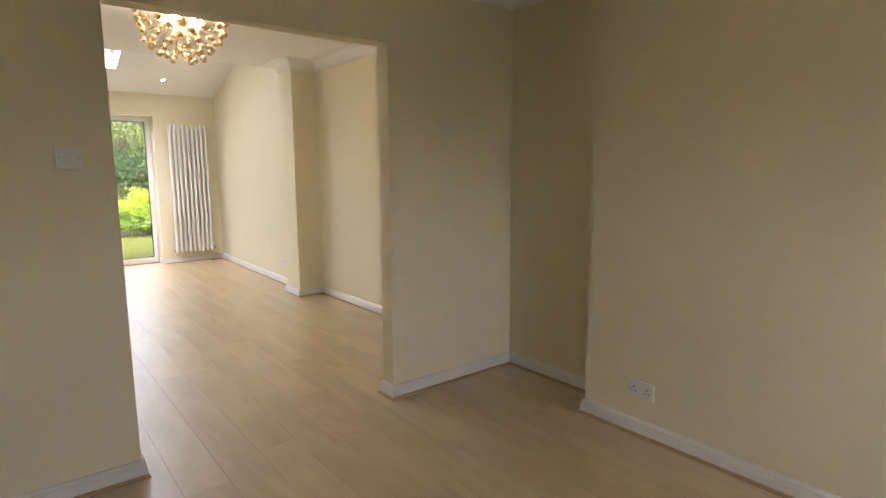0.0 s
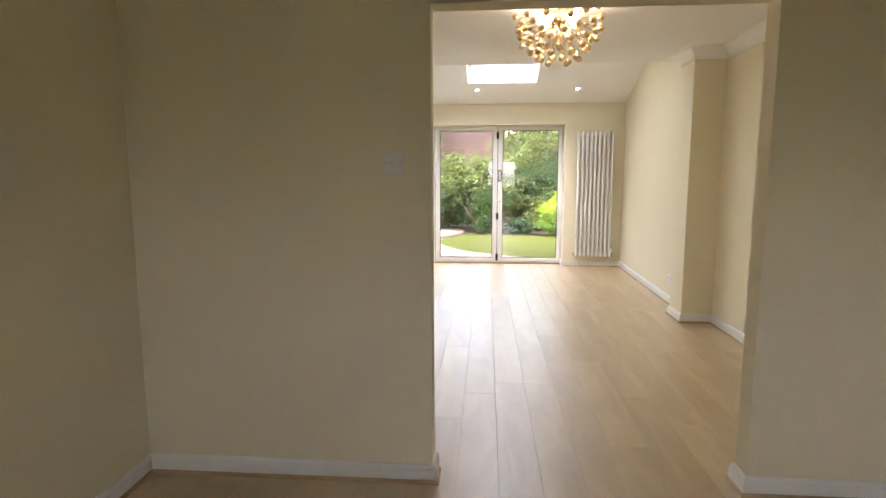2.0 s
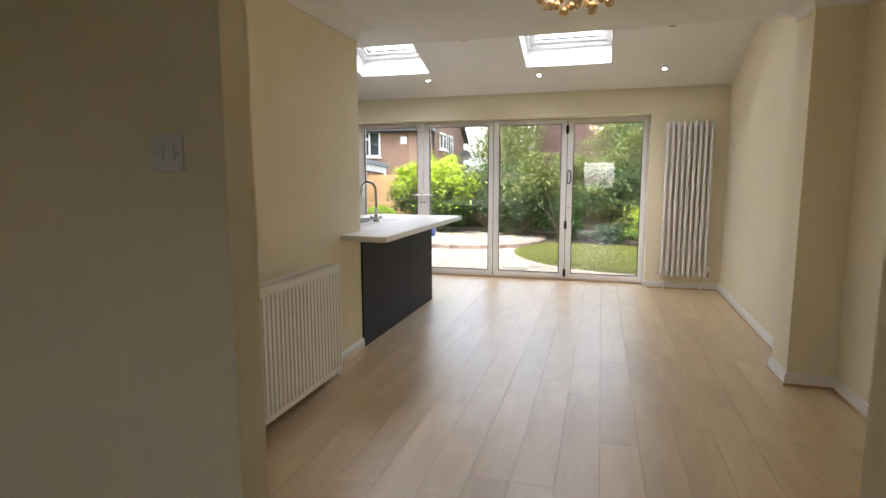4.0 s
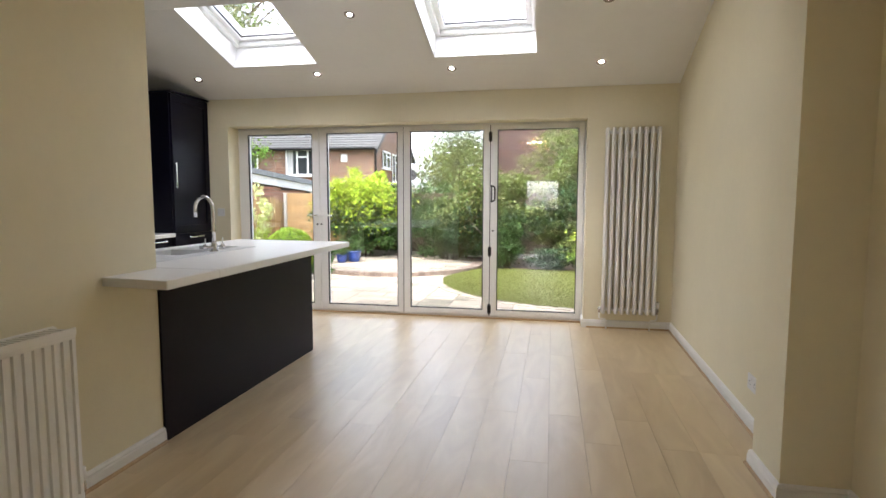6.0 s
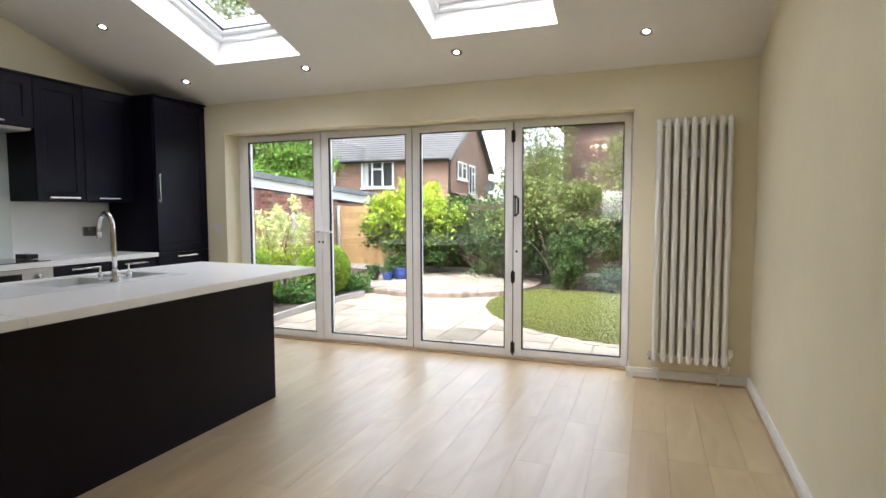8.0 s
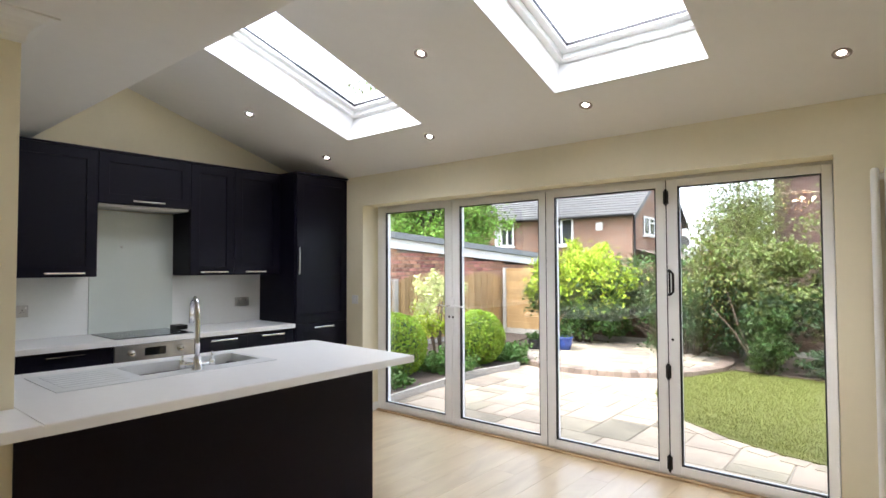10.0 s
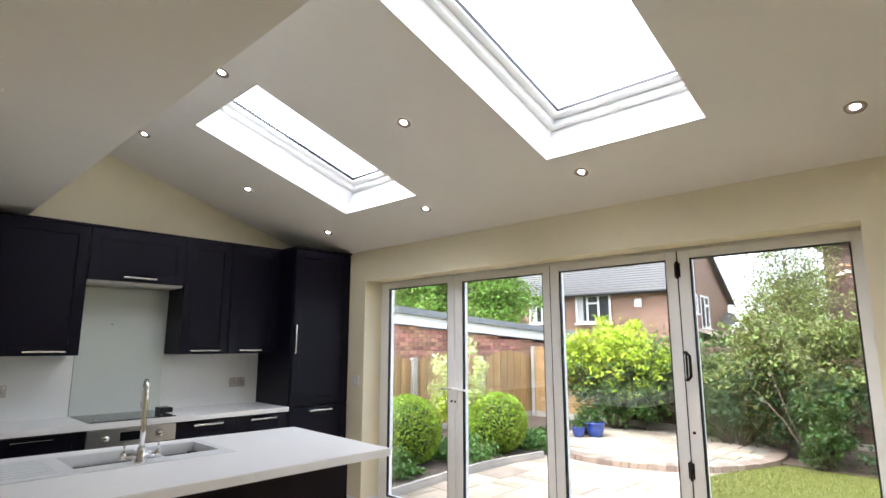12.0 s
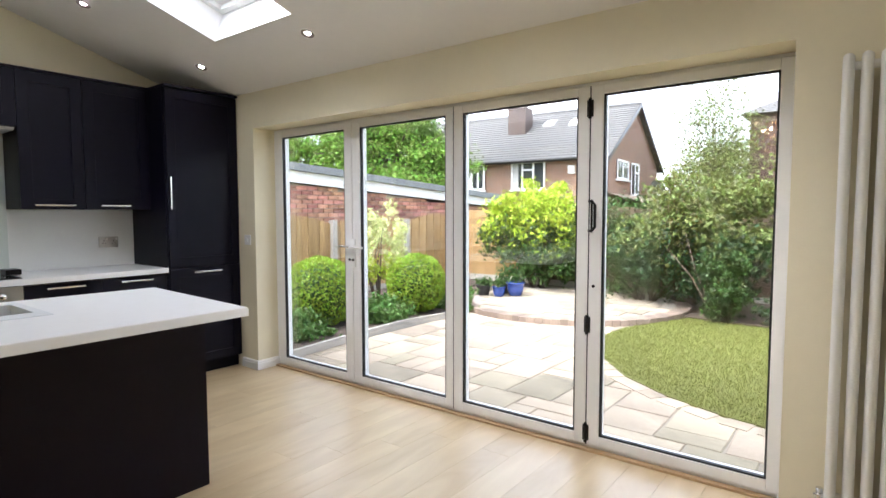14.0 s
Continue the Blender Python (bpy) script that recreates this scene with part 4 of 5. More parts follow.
plate("light_switch", (-2.338, -5.95, 1.375), "y-", 0.086, 0.086, "white two-gang light switch on the cream wall", "switch", rockers=2)
plate("light_switch", (-3.13, -4.772, 1.318), "x+", 0.086, 0.086, "white light switch on the cream wall beside the door", "switch", rockers=2)
plate("light_switch", (-4.80, 0.0, 1.12), "y-", 0.086, 0.086, "white light switch beside the garden doors", "switch", rockers=1)
plate("wall_socket", (-0.047, -2.385, 0.262), "x-", 0.146, 0.086, "white double wall socket low on the wall", "socket", pins=2)
plate("wall_socket", (-0.165, -7.10, 0.235), "x-", 0.146, 0.086, "white double wall socket on the chimney breast", "socket", pins=2)
plate("wall_socket", (-5.52, -0.83, 1.115), "x+", 0.146, 0.086, "grey steel double socket on the splash panel", "socket", STEEL, pins=2)
plate("wall_socket", (-5.52, -2.62, 1.13), "x+", 0.146, 0.086, "grey steel double socket on the splash panel", "socket", STEEL, pins=2)


# ---- ceiling lights ----
def downlight(x, y):
    ob = thing("downlight", (x, y, vault_z(y)), "small round recessed downlight, lit, in the sloping ceiling", "downlight", "ceiling downlights")
    t = math.atan(RISE)
    m = Matrix.Translation((x, y, vault_z(y))) @ Matrix.Rotation(-t, 4, "X")
    part("bezel", moved(lathe([(0.0185, 0.004), (0.021, -0.001), (0.034, -0.006), (0.041, -0.006), (0.044, -0.001), (0.044, 0.0)], 28), m), BEZEL, ob)
    part("lens", moved(lathe([(0.0185, 0.001), (0.016, -0.0005), (0.0005, -0.001)], 28), m), DOWN, ob)


for x, y in ((-4.80, -2.03), (-3.47, -2.05), (-4.77, -1.21), (-4.745, -0.41), (-2.79, -1.24), (-3.44, -0.415), (-2.10, -0.41), (-0.75, -0.41), (-0.77, -1.23), (-0.77, -2.05), (-2.10, -2.05)):
    downlight(x, y)


def chandelier():
    c = Vector((-1.50, -4.42, 2.325))
    ob = thing("chandelier", (c.x, c.y, CEIL), "lit brass ceiling light, a dome of small balls on stems", "chandelier")
    part("ceiling_plate", rod((c.x, c.y, CEIL - 0.022), (c.x, c.y, CEIL), 0.10, n=30), BRASS, ob)
    part("hub", join(rod((c.x, c.y, CEIL - 0.10), (c.x, c.y, CEIL - 0.02), 0.018), ball(c, 0.05)), BRASS, ob)
    rng = random.Random(5)
    sphere = mesh_of("ball", ball((0, 0, 0), 0.0215, 14), BRASS)
    n = 76
    for k in range(n):
        z = -0.97 + 1.10 * k / n
        a = k * 2.39996
        r = math.sqrt(max(0, 1 - z * z))
        d = Vector((r * math.cos(a), r * math.sin(a), z))
        q = c + Vector((d.x * 0.285, d.y * 0.285, d.z * 0.285)) * rng.uniform(0.90, 1.0)
        part("stem", rod(c, q, 0.0022, n=6), BRASS, ob)
        piece("ball", sphere, ob, q)
    for k in range(5):
        a = k * 1.2566 + 0.4
        p = c + Vector((0.12 * math.cos(a), 0.12 * math.sin(a), -0.01))
        b = part("bulb", join(ball(p, 0.02, 10), rod(p, p + (c - p) * 0.35, 0.010)), BULB, ob, "glowing warm bulb")


chandelier()


# ---- garden ----
G = -0.10
bm = bmesh.new()
v = [bm.verts.new(p) for p in ((-600, 0.30, G - 0.02), (600, 0.30, G - 0.02), (600, 900, G - 0.02), (-600, 900, G - 0.02), (-600, -900, G - 0.02), (600, -900, G - 0.02))]
bm.faces.new((v[0], v[1], v[2], v[3]))
bm.faces.new((v[4], v[5], v[1], v[0]))
solid("ground", bm, EARTH, kind="structure")


def leaves(centers, size, spread=0.35, seed=1, flat=0.0):
    """Diamond leaves, turned at random, about the given centres."""
    rg = np.random.default_rng(seed)
    c = np.asarray(centers)
    n = len(c)
    a = rg.normal(size=(n, 3))
    a[:, 2] *= 1 - flat
    a /= np.linalg.norm(a, axis=1, keepdims=True)
    b = np.cross(a, rg.normal(size=(n, 3)))
    b /= np.linalg.norm(b, axis=1, keepdims=True)
    s = size * (1 + spread * rg.uniform(-1, 1, size=(n, 1)))
    nrm = np.cross(a, b) * s * 0.18
    vs = np.stack([c - a * s, c + b * s * 0.5 + nrm, c + a * s, c - b * s * 0.5 + nrm], 1).reshape(-1, 3)
    k = np.arange(n)[:, None] * 4
    f = np.concatenate([k + [0, 1, 2], k + [0, 2, 3]], 0)
    return vs, f


def cloud(n, center, radii, clumps, seed, shell=0.6, tight=0.22, low=-1.0):
    """Leaf places: clumps over an uneven egg, thicker towards its outside."""
    rg = np.random.default_rng(seed)
    d = rg.normal(size=(clumps, 3))
    d /= np.linalg.norm(d, axis=1, keepdims=True)
    d[:, 2] = np.maximum(d[:, 2], low)
    r = shell + (1 - shell) * rg.uniform(0, 1, size=(clumps, 1)) + rg.normal(0, 0.08, size=(clumps, 1))
    base = d * r
    pick = rg.integers(0, clumps, n)
    p = base[pick] + rg.normal(0, tight, size=(n, 3)) * rg.uniform(0.5, 1.0, size=(n, 1))
    return np.array(center) + p * np.array(radii)


def shrub(name, label, base, center, radii, n, size, mat, clumps=60, seed=1, stems=7, stem_r=0.016, shell=0.55, tight=0.2, category="shrub", low=-0.8, second=None, forks=3):
    ob = thing(name, base, label, category)
    rg = random.Random(seed)
    pts = cloud(n, center, radii, clumps, seed, shell, tight, low)
    keep = pts[:, 2] > base[2] + 0.01
    pts = pts[keep]
    # the lowest leaves, with some scatter, take the second material
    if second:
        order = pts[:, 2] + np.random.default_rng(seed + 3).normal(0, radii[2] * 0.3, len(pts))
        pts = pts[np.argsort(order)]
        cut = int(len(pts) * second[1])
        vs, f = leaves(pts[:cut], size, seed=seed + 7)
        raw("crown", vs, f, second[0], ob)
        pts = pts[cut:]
    vs, f = leaves(pts, size, seed=seed)
    raw("crown", vs, f, mat, ob)
    for k in range(stems):
        a = 2 * math.pi * k / stems + rg.uniform(-0.4, 0.4)
        foot = Vector(base) + Vector((math.cos(a), math.sin(a), 0)) * min(0.12, radii[0] * 0.15)
        for j in range(forks):
            tip = Vector(center) + Vector((math.cos(a + rg.uniform(-0.5, 0.5)) * radii[0], math.sin(a + rg.uniform(-0.5, 0.5)) * radii[1], radii[2] * rg.uniform(-0.1, 0.7))) * rg.uniform(0.6, 0.9)
            mid = foot.lerp(tip, 0.5) + Vector((rg.uniform(-0.1, 0.1), rg.uniform(-0.1, 0.1), 0.08))
            part("stem", tube([foot, foot.lerp(mid, 0.5) + Vector((0, 0, 0.05)), mid, tip], [stem_r, stem_r * 0.85, stem_r * 0.6, stem_r * 0.2], 6), BARK, ob)
    return ob


def tree(name, label, base, top, radii, n, size, mat, seed, trunk_r=0.14, clumps=90, tight=0.16, shell=0.45):
    ob = thing(name, base, label, "tree")
    rg = random.Random(seed)
    c = Vector((base[0], base[1], top - radii[2]))
    b = Vector(base)
    part("trunk", tube([b, b.lerp(c, 0.4) + Vector((0.1, 0.05, 0)), b.lerp(c, 0.8), c + Vector((0, 0, radii[2] * 0.5))], [trunk_r, trunk_r * 0.8, trunk_r * 0.6, trunk_r * 0.15], 8), BARK, ob)
    for k in range(11):
        a = k * 2.4
        s = b.lerp(c, rg.uniform(0.55, 0.95))
        tip = c + Vector((math.cos(a) * radii[0], math.sin(a) * radii[1], rg.uniform(-0.3, 0.8) * radii[2])) * 0.85
        part("limb", tube([s, s.lerp(tip, 0.5) + Vector((0, 0, 0.15 * radii[2])), tip], [trunk_r * 0.4, trunk_r * 0.25, trunk_r * 0.06], 6), BARK, ob)
    vs, f = leaves(cloud(n, c, radii, clumps, seed, shell, tight), size, seed=seed)
    raw("crown", vs, f, mat, ob)
    return ob


# lawn: a curved edge towards the house
edge = [(-2.92, 3.95), (-2.95, 3.5), (-2.84, 2.98), (-2.58, 2.46), (-2.20, 1.98), (-1.76, 1.66), (-1.32, 1.46), (-0.85, 1.36), (-0.3, 1.31), (0.6, 1.28), (1.55, 1.30)]
lawn_outline = edge + [(1.55, 4.9), (0.6, 5.0), (-0.6, 4.92), (-1.6, 4.98), (-2.45, 5.08)]
lawn = thing("lawn", (-0.8, 2.8, G), "green mown lawn with a curved stone edge", "lawn", kind="structure")
part("turf", prism(lawn_outline, G - 0.05, G + 0.028), TURF, lawn)


def inside(x, y, poly):
    hit = False
    for (x0, y0), (x1, y1) in zip(poly, poly[1:] + poly[:1]):
        if (y0 > y) != (y1 > y) and x < (x1 - x0) * (y - y0) / (y1 - y0) + x0:
            hit = not hit
    return hit


rg = np.random.default_rng(3)
spots = np.column_stack([rg.uniform(-2.96, 1.55, 96000), rg.uniform(1.25, 5.1, 96000)])
spots = np.array([p for p in spots if inside(p[0], p[1], lawn_outline)])
n = len(spots)
h = rg.uniform(0.012, 0.034, n)
a = rg.uniform(0, 6.283, n)
tilt = rg.normal(0, 0.012, (n, 2))
w = 0.0035
base = np.column_stack([spots, np.full(n, G + 0.026)])
sidev = np.column_stack([np.cos(a) * w, np.sin(a) * w, np.zeros(n)])
tips = base + np.column_stack([tilt, h])
vs = np.stack([base - sidev, base + sidev, tips], 1).reshape(-1, 3)
tagged(raw("grass", vs, (np.arange(n)[:, None] * 3 + [0, 1, 2]), GRASS), "short green grass blades of the lawn", "grass", kind="stuff")

# planting bed along the golden fence, with a dark edging board
bed = solid("planting_bed", prism([(-7.55, 0.32), (-5.0, 0.32), (-5.12, 1.4), (-5.20, 2.4), (-5.05, 3.45), (-5.6, 4.3), (-6.4, 5.2), (-6.6, 6.7), (-7.55, 6.7)], G - 0.05, G + 0.07), SOIL, kind="structure")
solid("back_bed", prism([(-6.5, 5.6), (-2.45, 5.1), (-1.6, 5.0), (-0.6, 4.94), (0.6, 5.02), (1.55, 4.92), (1.9, 6.9), (-6.6, 6.9)], G - 0.05, G + 0.05), SOIL, kind="structure")
solid("bed_edging", sweep([(-5.0, 0.34), (-5.12, 1.4), (-5.20, 2.4), (-5.05, 3.45)], ((0, -0.03), (0.04, -0.03), (0.04, 0.10), (0, 0.10)), 1, G), CONC, "grey concrete edging along the planting bed", "edging")

# round raised patio
RC, RR, RZ = Vector((-4.25, 5.30)), 1.74, -0.012
rp = thing("raised_patio", (RC.x, RC.y, G), "round raised stone patio with a brick edge, one step high", "patio", kind="structure")
part("core", prism([(RC.x + (RR - 0.12) * math.cos(k * math.pi / 24), RC.y + (RR - 0.12) * math.sin(k * math.pi / 24)) for k in range(48)], G - 0.05, RZ - 0.012), MORTAR, rp)
eb = mesh_of("edge_brick", box(-0.052, -0.105, 0.0, 0.052, 0.105, 0.088, 0.008), EDGEB)
for k in range(62):
    a = radians(-172) + k * radians(3.6)
    if a < radians(28):
        piece("brick", eb, rp, (RC.x + (RR - 0.10) * math.cos(a), RC.y + (RR - 0.10) * math.sin(a), G - 0.001 + 0.003 * (k % 3)), a - math.pi / 2)

# left fence: golden boards with arched tops between concrete posts
FX = -7.64
fence = thing("fence", (FX, 3.4, G), "golden arched-top wooden fence between concrete posts", "fence")
posts = [-2.08, -0.25, 1.58, 3.41, 5.24, 7.07, 8.6]
pm = mesh_of("post", box(-0.05, -0.05, 0, 0.05, 0.05, 1.33, 0.008), CONC)
for y in posts:
    piece("post", pm, fence, (FX + 0.02, y, G))
slat_cache = {}
for y0, y1 in zip(posts, posts[1:]):
    m = 15
    s = (y1 - y0 - 0.10) / m
    for k in range(m):
        f = (k + 0.5) / m * 2 - 1
        top = round(1.16 + 0.16 * (1 - f * f), 3)
        key = (round(s, 3), top)
        if key not in slat_cache:
            slat_cache[key] = mesh_of("slat", box(-0.009, 0.002, 0.10, 0.009, s - 0.002, top - G, 0.002), FENCEW)
        piece("slat", slat_cache[key], fence, (FX + (0.006 if k % 2 else -0.006), y0 + 0.05 + k * s, G))
    part("rail", box(FX - 0.05, y0 + 0.05, 0.15, FX - 0.018, y1 - 0.05, 0.22), FENCEW, fence)
    part("rail", box(FX - 0.05, y0 + 0.05, 0.85, FX - 0.018, y1 - 0.05, 0.92), FENCEW, fence)
    part("gravel_board", box(FX - 0.02, y0 + 0.05, G, FX + 0.02, y1 - 0.05, G + 0.15, 0.004), CONC, fence)

# back and right fences: dark overlapping boards
bf = thing("back_fence", (-2.5, 6.95, G), "dark brown weathered board fence behind the shrubs", "fence")
bx = mesh_of("board", moved(box(0.0, -0.011, 0.0, 1.80, 0.011, 0.165, 0.003), Matrix.Rotation(radians(6), 4, "X")), FENCED)
by = mesh_of("board", moved(box(0.0, -0.011, 0.0, 1.80, 0.011, 0.165, 0.003), Matrix.Rotation(radians(6), 4, "X")), FENCEW)
for c in range(6):
    x0 = -7.55 + c * 1.86
    part("post", box(x0 - 0.05, 6.90, G, x0 + 0.03, 7.0, 1.42, 0.006), FENCED if c > 1 else CONC, bf)
    for r in range(9):
        piece("board", bx if c > 0 else by, bf, (x0 + 0.03, 6.95 - 0.004 * c, G + 0.14 + r * 0.15))
    part("gravel_board", box(x0 + 0.03, 6.93, G, x0 + 1.81, 6.97, G + 0.16, 0.004), CONC, bf)
rf = thing("side_fence", (1.9, 3.6, G), "dark brown weathered board fence beside the lawn", "fence")
bm2 = mesh_of("board", moved(box(-0.011, 0.0, 0.0, 0.011, 1.60, 0.165, 0.003), Matrix.Rotation(radians(6), 4, "Y")), FENCED)
for c in range(4):
    y0 = 0.35 + c * 1.65
    part("post", box(1.86, y0 - 0.05, G, 1.95, y0 + 0.03, 1.42, 0.006), FENCED, rf)
    for r in range(10):
        piece("board", bm2, rf, (1.9, y0 + 0.03, G + 0.02 + r * 0.15))

# clipped balls and shrubs of the bed
for (x, y, z, r, s) in ((-5.95, 1.72, 0.36, 0.46, 21), (-5.55, 3.12, 0.37, 0.42, 22)):
    ob = thing("box_ball", (x, y, G + 0.07), "clipped round box bush, bright green", "bush", "clipped box balls")
    rg = np.random.default_rng(s)
    d = rg.normal(size=(9000, 3))
    d /= np.linalg.norm(d, axis=1, keepdims=True)
    rad = r * (1 + 0.035 * np.sin(d[:, :1] * 7 + s) * np.cos(d[:, 1:2] * 6) - np.abs(rg.normal(0, 0.05, (9000, 1))))
    p = np.array((x, y, z)) + d * rad * np.array((1, 1, 0.98))
    p = p[p[:, 2] > G + 0.09]
    vs, f = leaves(p, 0.02, seed=s)
    raw("crown", vs, f, BOXLEAF, ob)
    # added dark ball: stands in for the shaded inside seen between leaves
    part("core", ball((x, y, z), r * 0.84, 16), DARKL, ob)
    part("stem", rod((x, y, G + 0.05), (x, y, z - r * 0.5), 0.03), BARK, ob)

GB = G + 0.065
shrub("variegated_shrub", "pale cream variegated shrub in front of the fence", (-6.45, 3.25, GB), (-6.45, 3.25, 0.85), (0.42, 0.42, 0.62), 4200, 0.030, CREAML, 60, 31, 2, tight=0.12, second=(YELLOWL, 0.3))
shrub("twiggy_shrub", "bare twiggy growth with sparse leaves behind the patio", (-3.3, 6.0, GB - 0.02), (-3.3, 6.0, 0.5), (1.1, 0.4, 0.55), 2600, 0.03, GREENL, 70, 59, 12, 0.010, shell=0.3, tight=0.2)
for k, (x, y, w, h) in enumerate(((-5.75, 2.45, 0.45, 0.16), (-5.45, 2.35, 0.3, 0.14), (-5.45, 3.75, 0.35, 0.14), (-5.6, 1.1, 0.4, 0.18), (-6.2, 0.8, 0.4, 0.25))):
    shrub("ground_cover", "low green ground cover plant in the bed", (x, y, GB), (x, y, GB + 0.08), (w, w, h + 0.05), 2600, 0.032, HERBL, 55, 40 + k, 0, category="plant", shell=0.3, low=-0.2)
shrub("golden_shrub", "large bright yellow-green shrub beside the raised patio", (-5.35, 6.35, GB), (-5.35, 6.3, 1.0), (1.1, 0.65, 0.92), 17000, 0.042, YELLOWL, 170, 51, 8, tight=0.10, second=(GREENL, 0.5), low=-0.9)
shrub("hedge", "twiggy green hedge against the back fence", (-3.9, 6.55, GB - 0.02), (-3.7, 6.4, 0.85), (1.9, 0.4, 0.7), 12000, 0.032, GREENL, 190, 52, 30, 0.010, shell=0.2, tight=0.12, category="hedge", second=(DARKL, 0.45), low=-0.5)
# DARKL on the lower leaves paints the shade under this crown
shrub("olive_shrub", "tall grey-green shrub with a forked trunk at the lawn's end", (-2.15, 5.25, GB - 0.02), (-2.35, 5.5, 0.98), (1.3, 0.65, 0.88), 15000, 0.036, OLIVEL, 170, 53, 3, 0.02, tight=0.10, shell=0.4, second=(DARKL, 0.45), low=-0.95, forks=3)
shrub("leafy_climber", "bright green leafy growth at the foot of the tall shrub", (-2.0, 5.0, GB - 0.02), (-1.98, 4.98, 0.42), (0.30, 0.25, 0.48), 4200, 0.032, GREENL, 60, 54, 2, tight=0.2, shell=0.3)
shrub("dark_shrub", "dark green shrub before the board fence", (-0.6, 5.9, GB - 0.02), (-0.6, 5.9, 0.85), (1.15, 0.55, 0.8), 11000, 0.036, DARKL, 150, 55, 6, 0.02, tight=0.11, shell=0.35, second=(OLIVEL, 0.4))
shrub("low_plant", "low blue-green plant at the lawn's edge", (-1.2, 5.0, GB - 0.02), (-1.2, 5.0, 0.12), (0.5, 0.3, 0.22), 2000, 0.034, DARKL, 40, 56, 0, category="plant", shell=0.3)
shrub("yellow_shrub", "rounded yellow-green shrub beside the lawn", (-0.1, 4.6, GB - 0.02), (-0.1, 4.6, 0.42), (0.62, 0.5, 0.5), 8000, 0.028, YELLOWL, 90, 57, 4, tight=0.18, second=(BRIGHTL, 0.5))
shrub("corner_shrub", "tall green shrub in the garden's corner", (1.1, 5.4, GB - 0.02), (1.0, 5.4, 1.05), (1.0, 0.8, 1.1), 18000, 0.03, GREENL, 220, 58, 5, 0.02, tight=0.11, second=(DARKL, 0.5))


# pots on the raised patio
def pot(x, y, r, h, mat, label, plant):
    ob = thing("plant_pot", (x, y, RZ), label, "plant pot", "plant pots")
    part("vessel", moved(lathe([(0.001, 0.0), (r * 0.72, 0.0), (r * 0.92, h * 0.5), (r, h * 0.9), (r * 1.06, h * 0.92), (r * 1.06, h), (r * 0.94, h), (r * 0.9, h * 0.8), (0.001, h * 0.8)]), Matrix.Translation((x, y, RZ))), mat, ob)
    rg = np.random.default_rng(int(x * 100) % 97 + 3)
    p = np.array((x, y, RZ + h + plant * 0.45)) + rg.normal(0, 1, (220, 3)) * np.array((r * 0.55, r * 0.55, plant * 0.3))
    vs, f = leaves(p, 0.03, seed=7)
    raw("plant", vs, f, GREENL, ob)


pot(-5.15, 5.15, 0.15, 0.22, POTB, "cobalt blue glazed plant pot on the raised patio", 0.25)
pot(-5.33, 4.93, 0.11, 0.16, POTB, "small cobalt blue plant pot on the raised patio", 0.12)
pot(-5.42, 5.25, 0.11, 0.17, POTK, "black plastic plant pot on the raised patio", 0.3)
pot(-5.60, 4.88, 0.12, 0.17, POTK, "black plastic plant pot on the raised patio", 0.12)

# ---- garage beyond the fence ----
gar = thing("garage", (-9.5, 4.0, G), "brick garage with a flat grey roof and white fascia", "garage")


def gz(y):
    return 2.16 - 0.058 * (y - 2.83)


def slab_along(x0, x1, y0, y1, lo, hi):
    bm = bmesh.new()
    q = [bm.verts.new(p) for p in ((x0, y0, gz(y0) + lo), (x1, y0, gz(y0) + lo), (x1, y1, gz(y1) + lo), (x0, y1, gz(y1) + lo), (x0, y0, gz(y0) + hi), (x1, y0, gz(y0) + hi), (x1, y1, gz(y1) + hi), (x0, y1, gz(y1) + hi))]
    for f in ((0, 3, 2, 1), (4, 5, 6, 7), (0, 1, 5, 4), (1, 2, 6, 5), (2, 3, 7, 6), (3, 0, 4, 7)):
        bm.faces.new([q[i] for i in f])
    return bm


Y0, Y1 = -3.0, 9.4
part("wall", box(-11.0, Y0, G, -8.02, Y1, 1.62), MORTAR, gar)
part("wall", slab_along(-11.0, -8.02, Y0, Y1, -0.6, -0.32), MORTAR, gar)
part("fascia", slab_along(-8.0, -7.93, Y0, Y1, -0.31, -0.12), GLOSSW, gar)
part("fascia", box(-11.0, Y1, gz(Y1) - 0.31, -7.93, Y1 + 0.06, gz(Y1) - 0.12), GLOSSW, gar)
part("roof", slab_along(-11.1, -7.86, Y0, Y1 + 0.1, -0.12, 0.0), FELT, gar)

# ---- the house beyond ----
HC = Vector((-10.1, 21.5, G))
TURN = radians(4.0)
HM = Matrix.Translation(HC) @ Matrix.Rotation(TURN, 4, "Z")


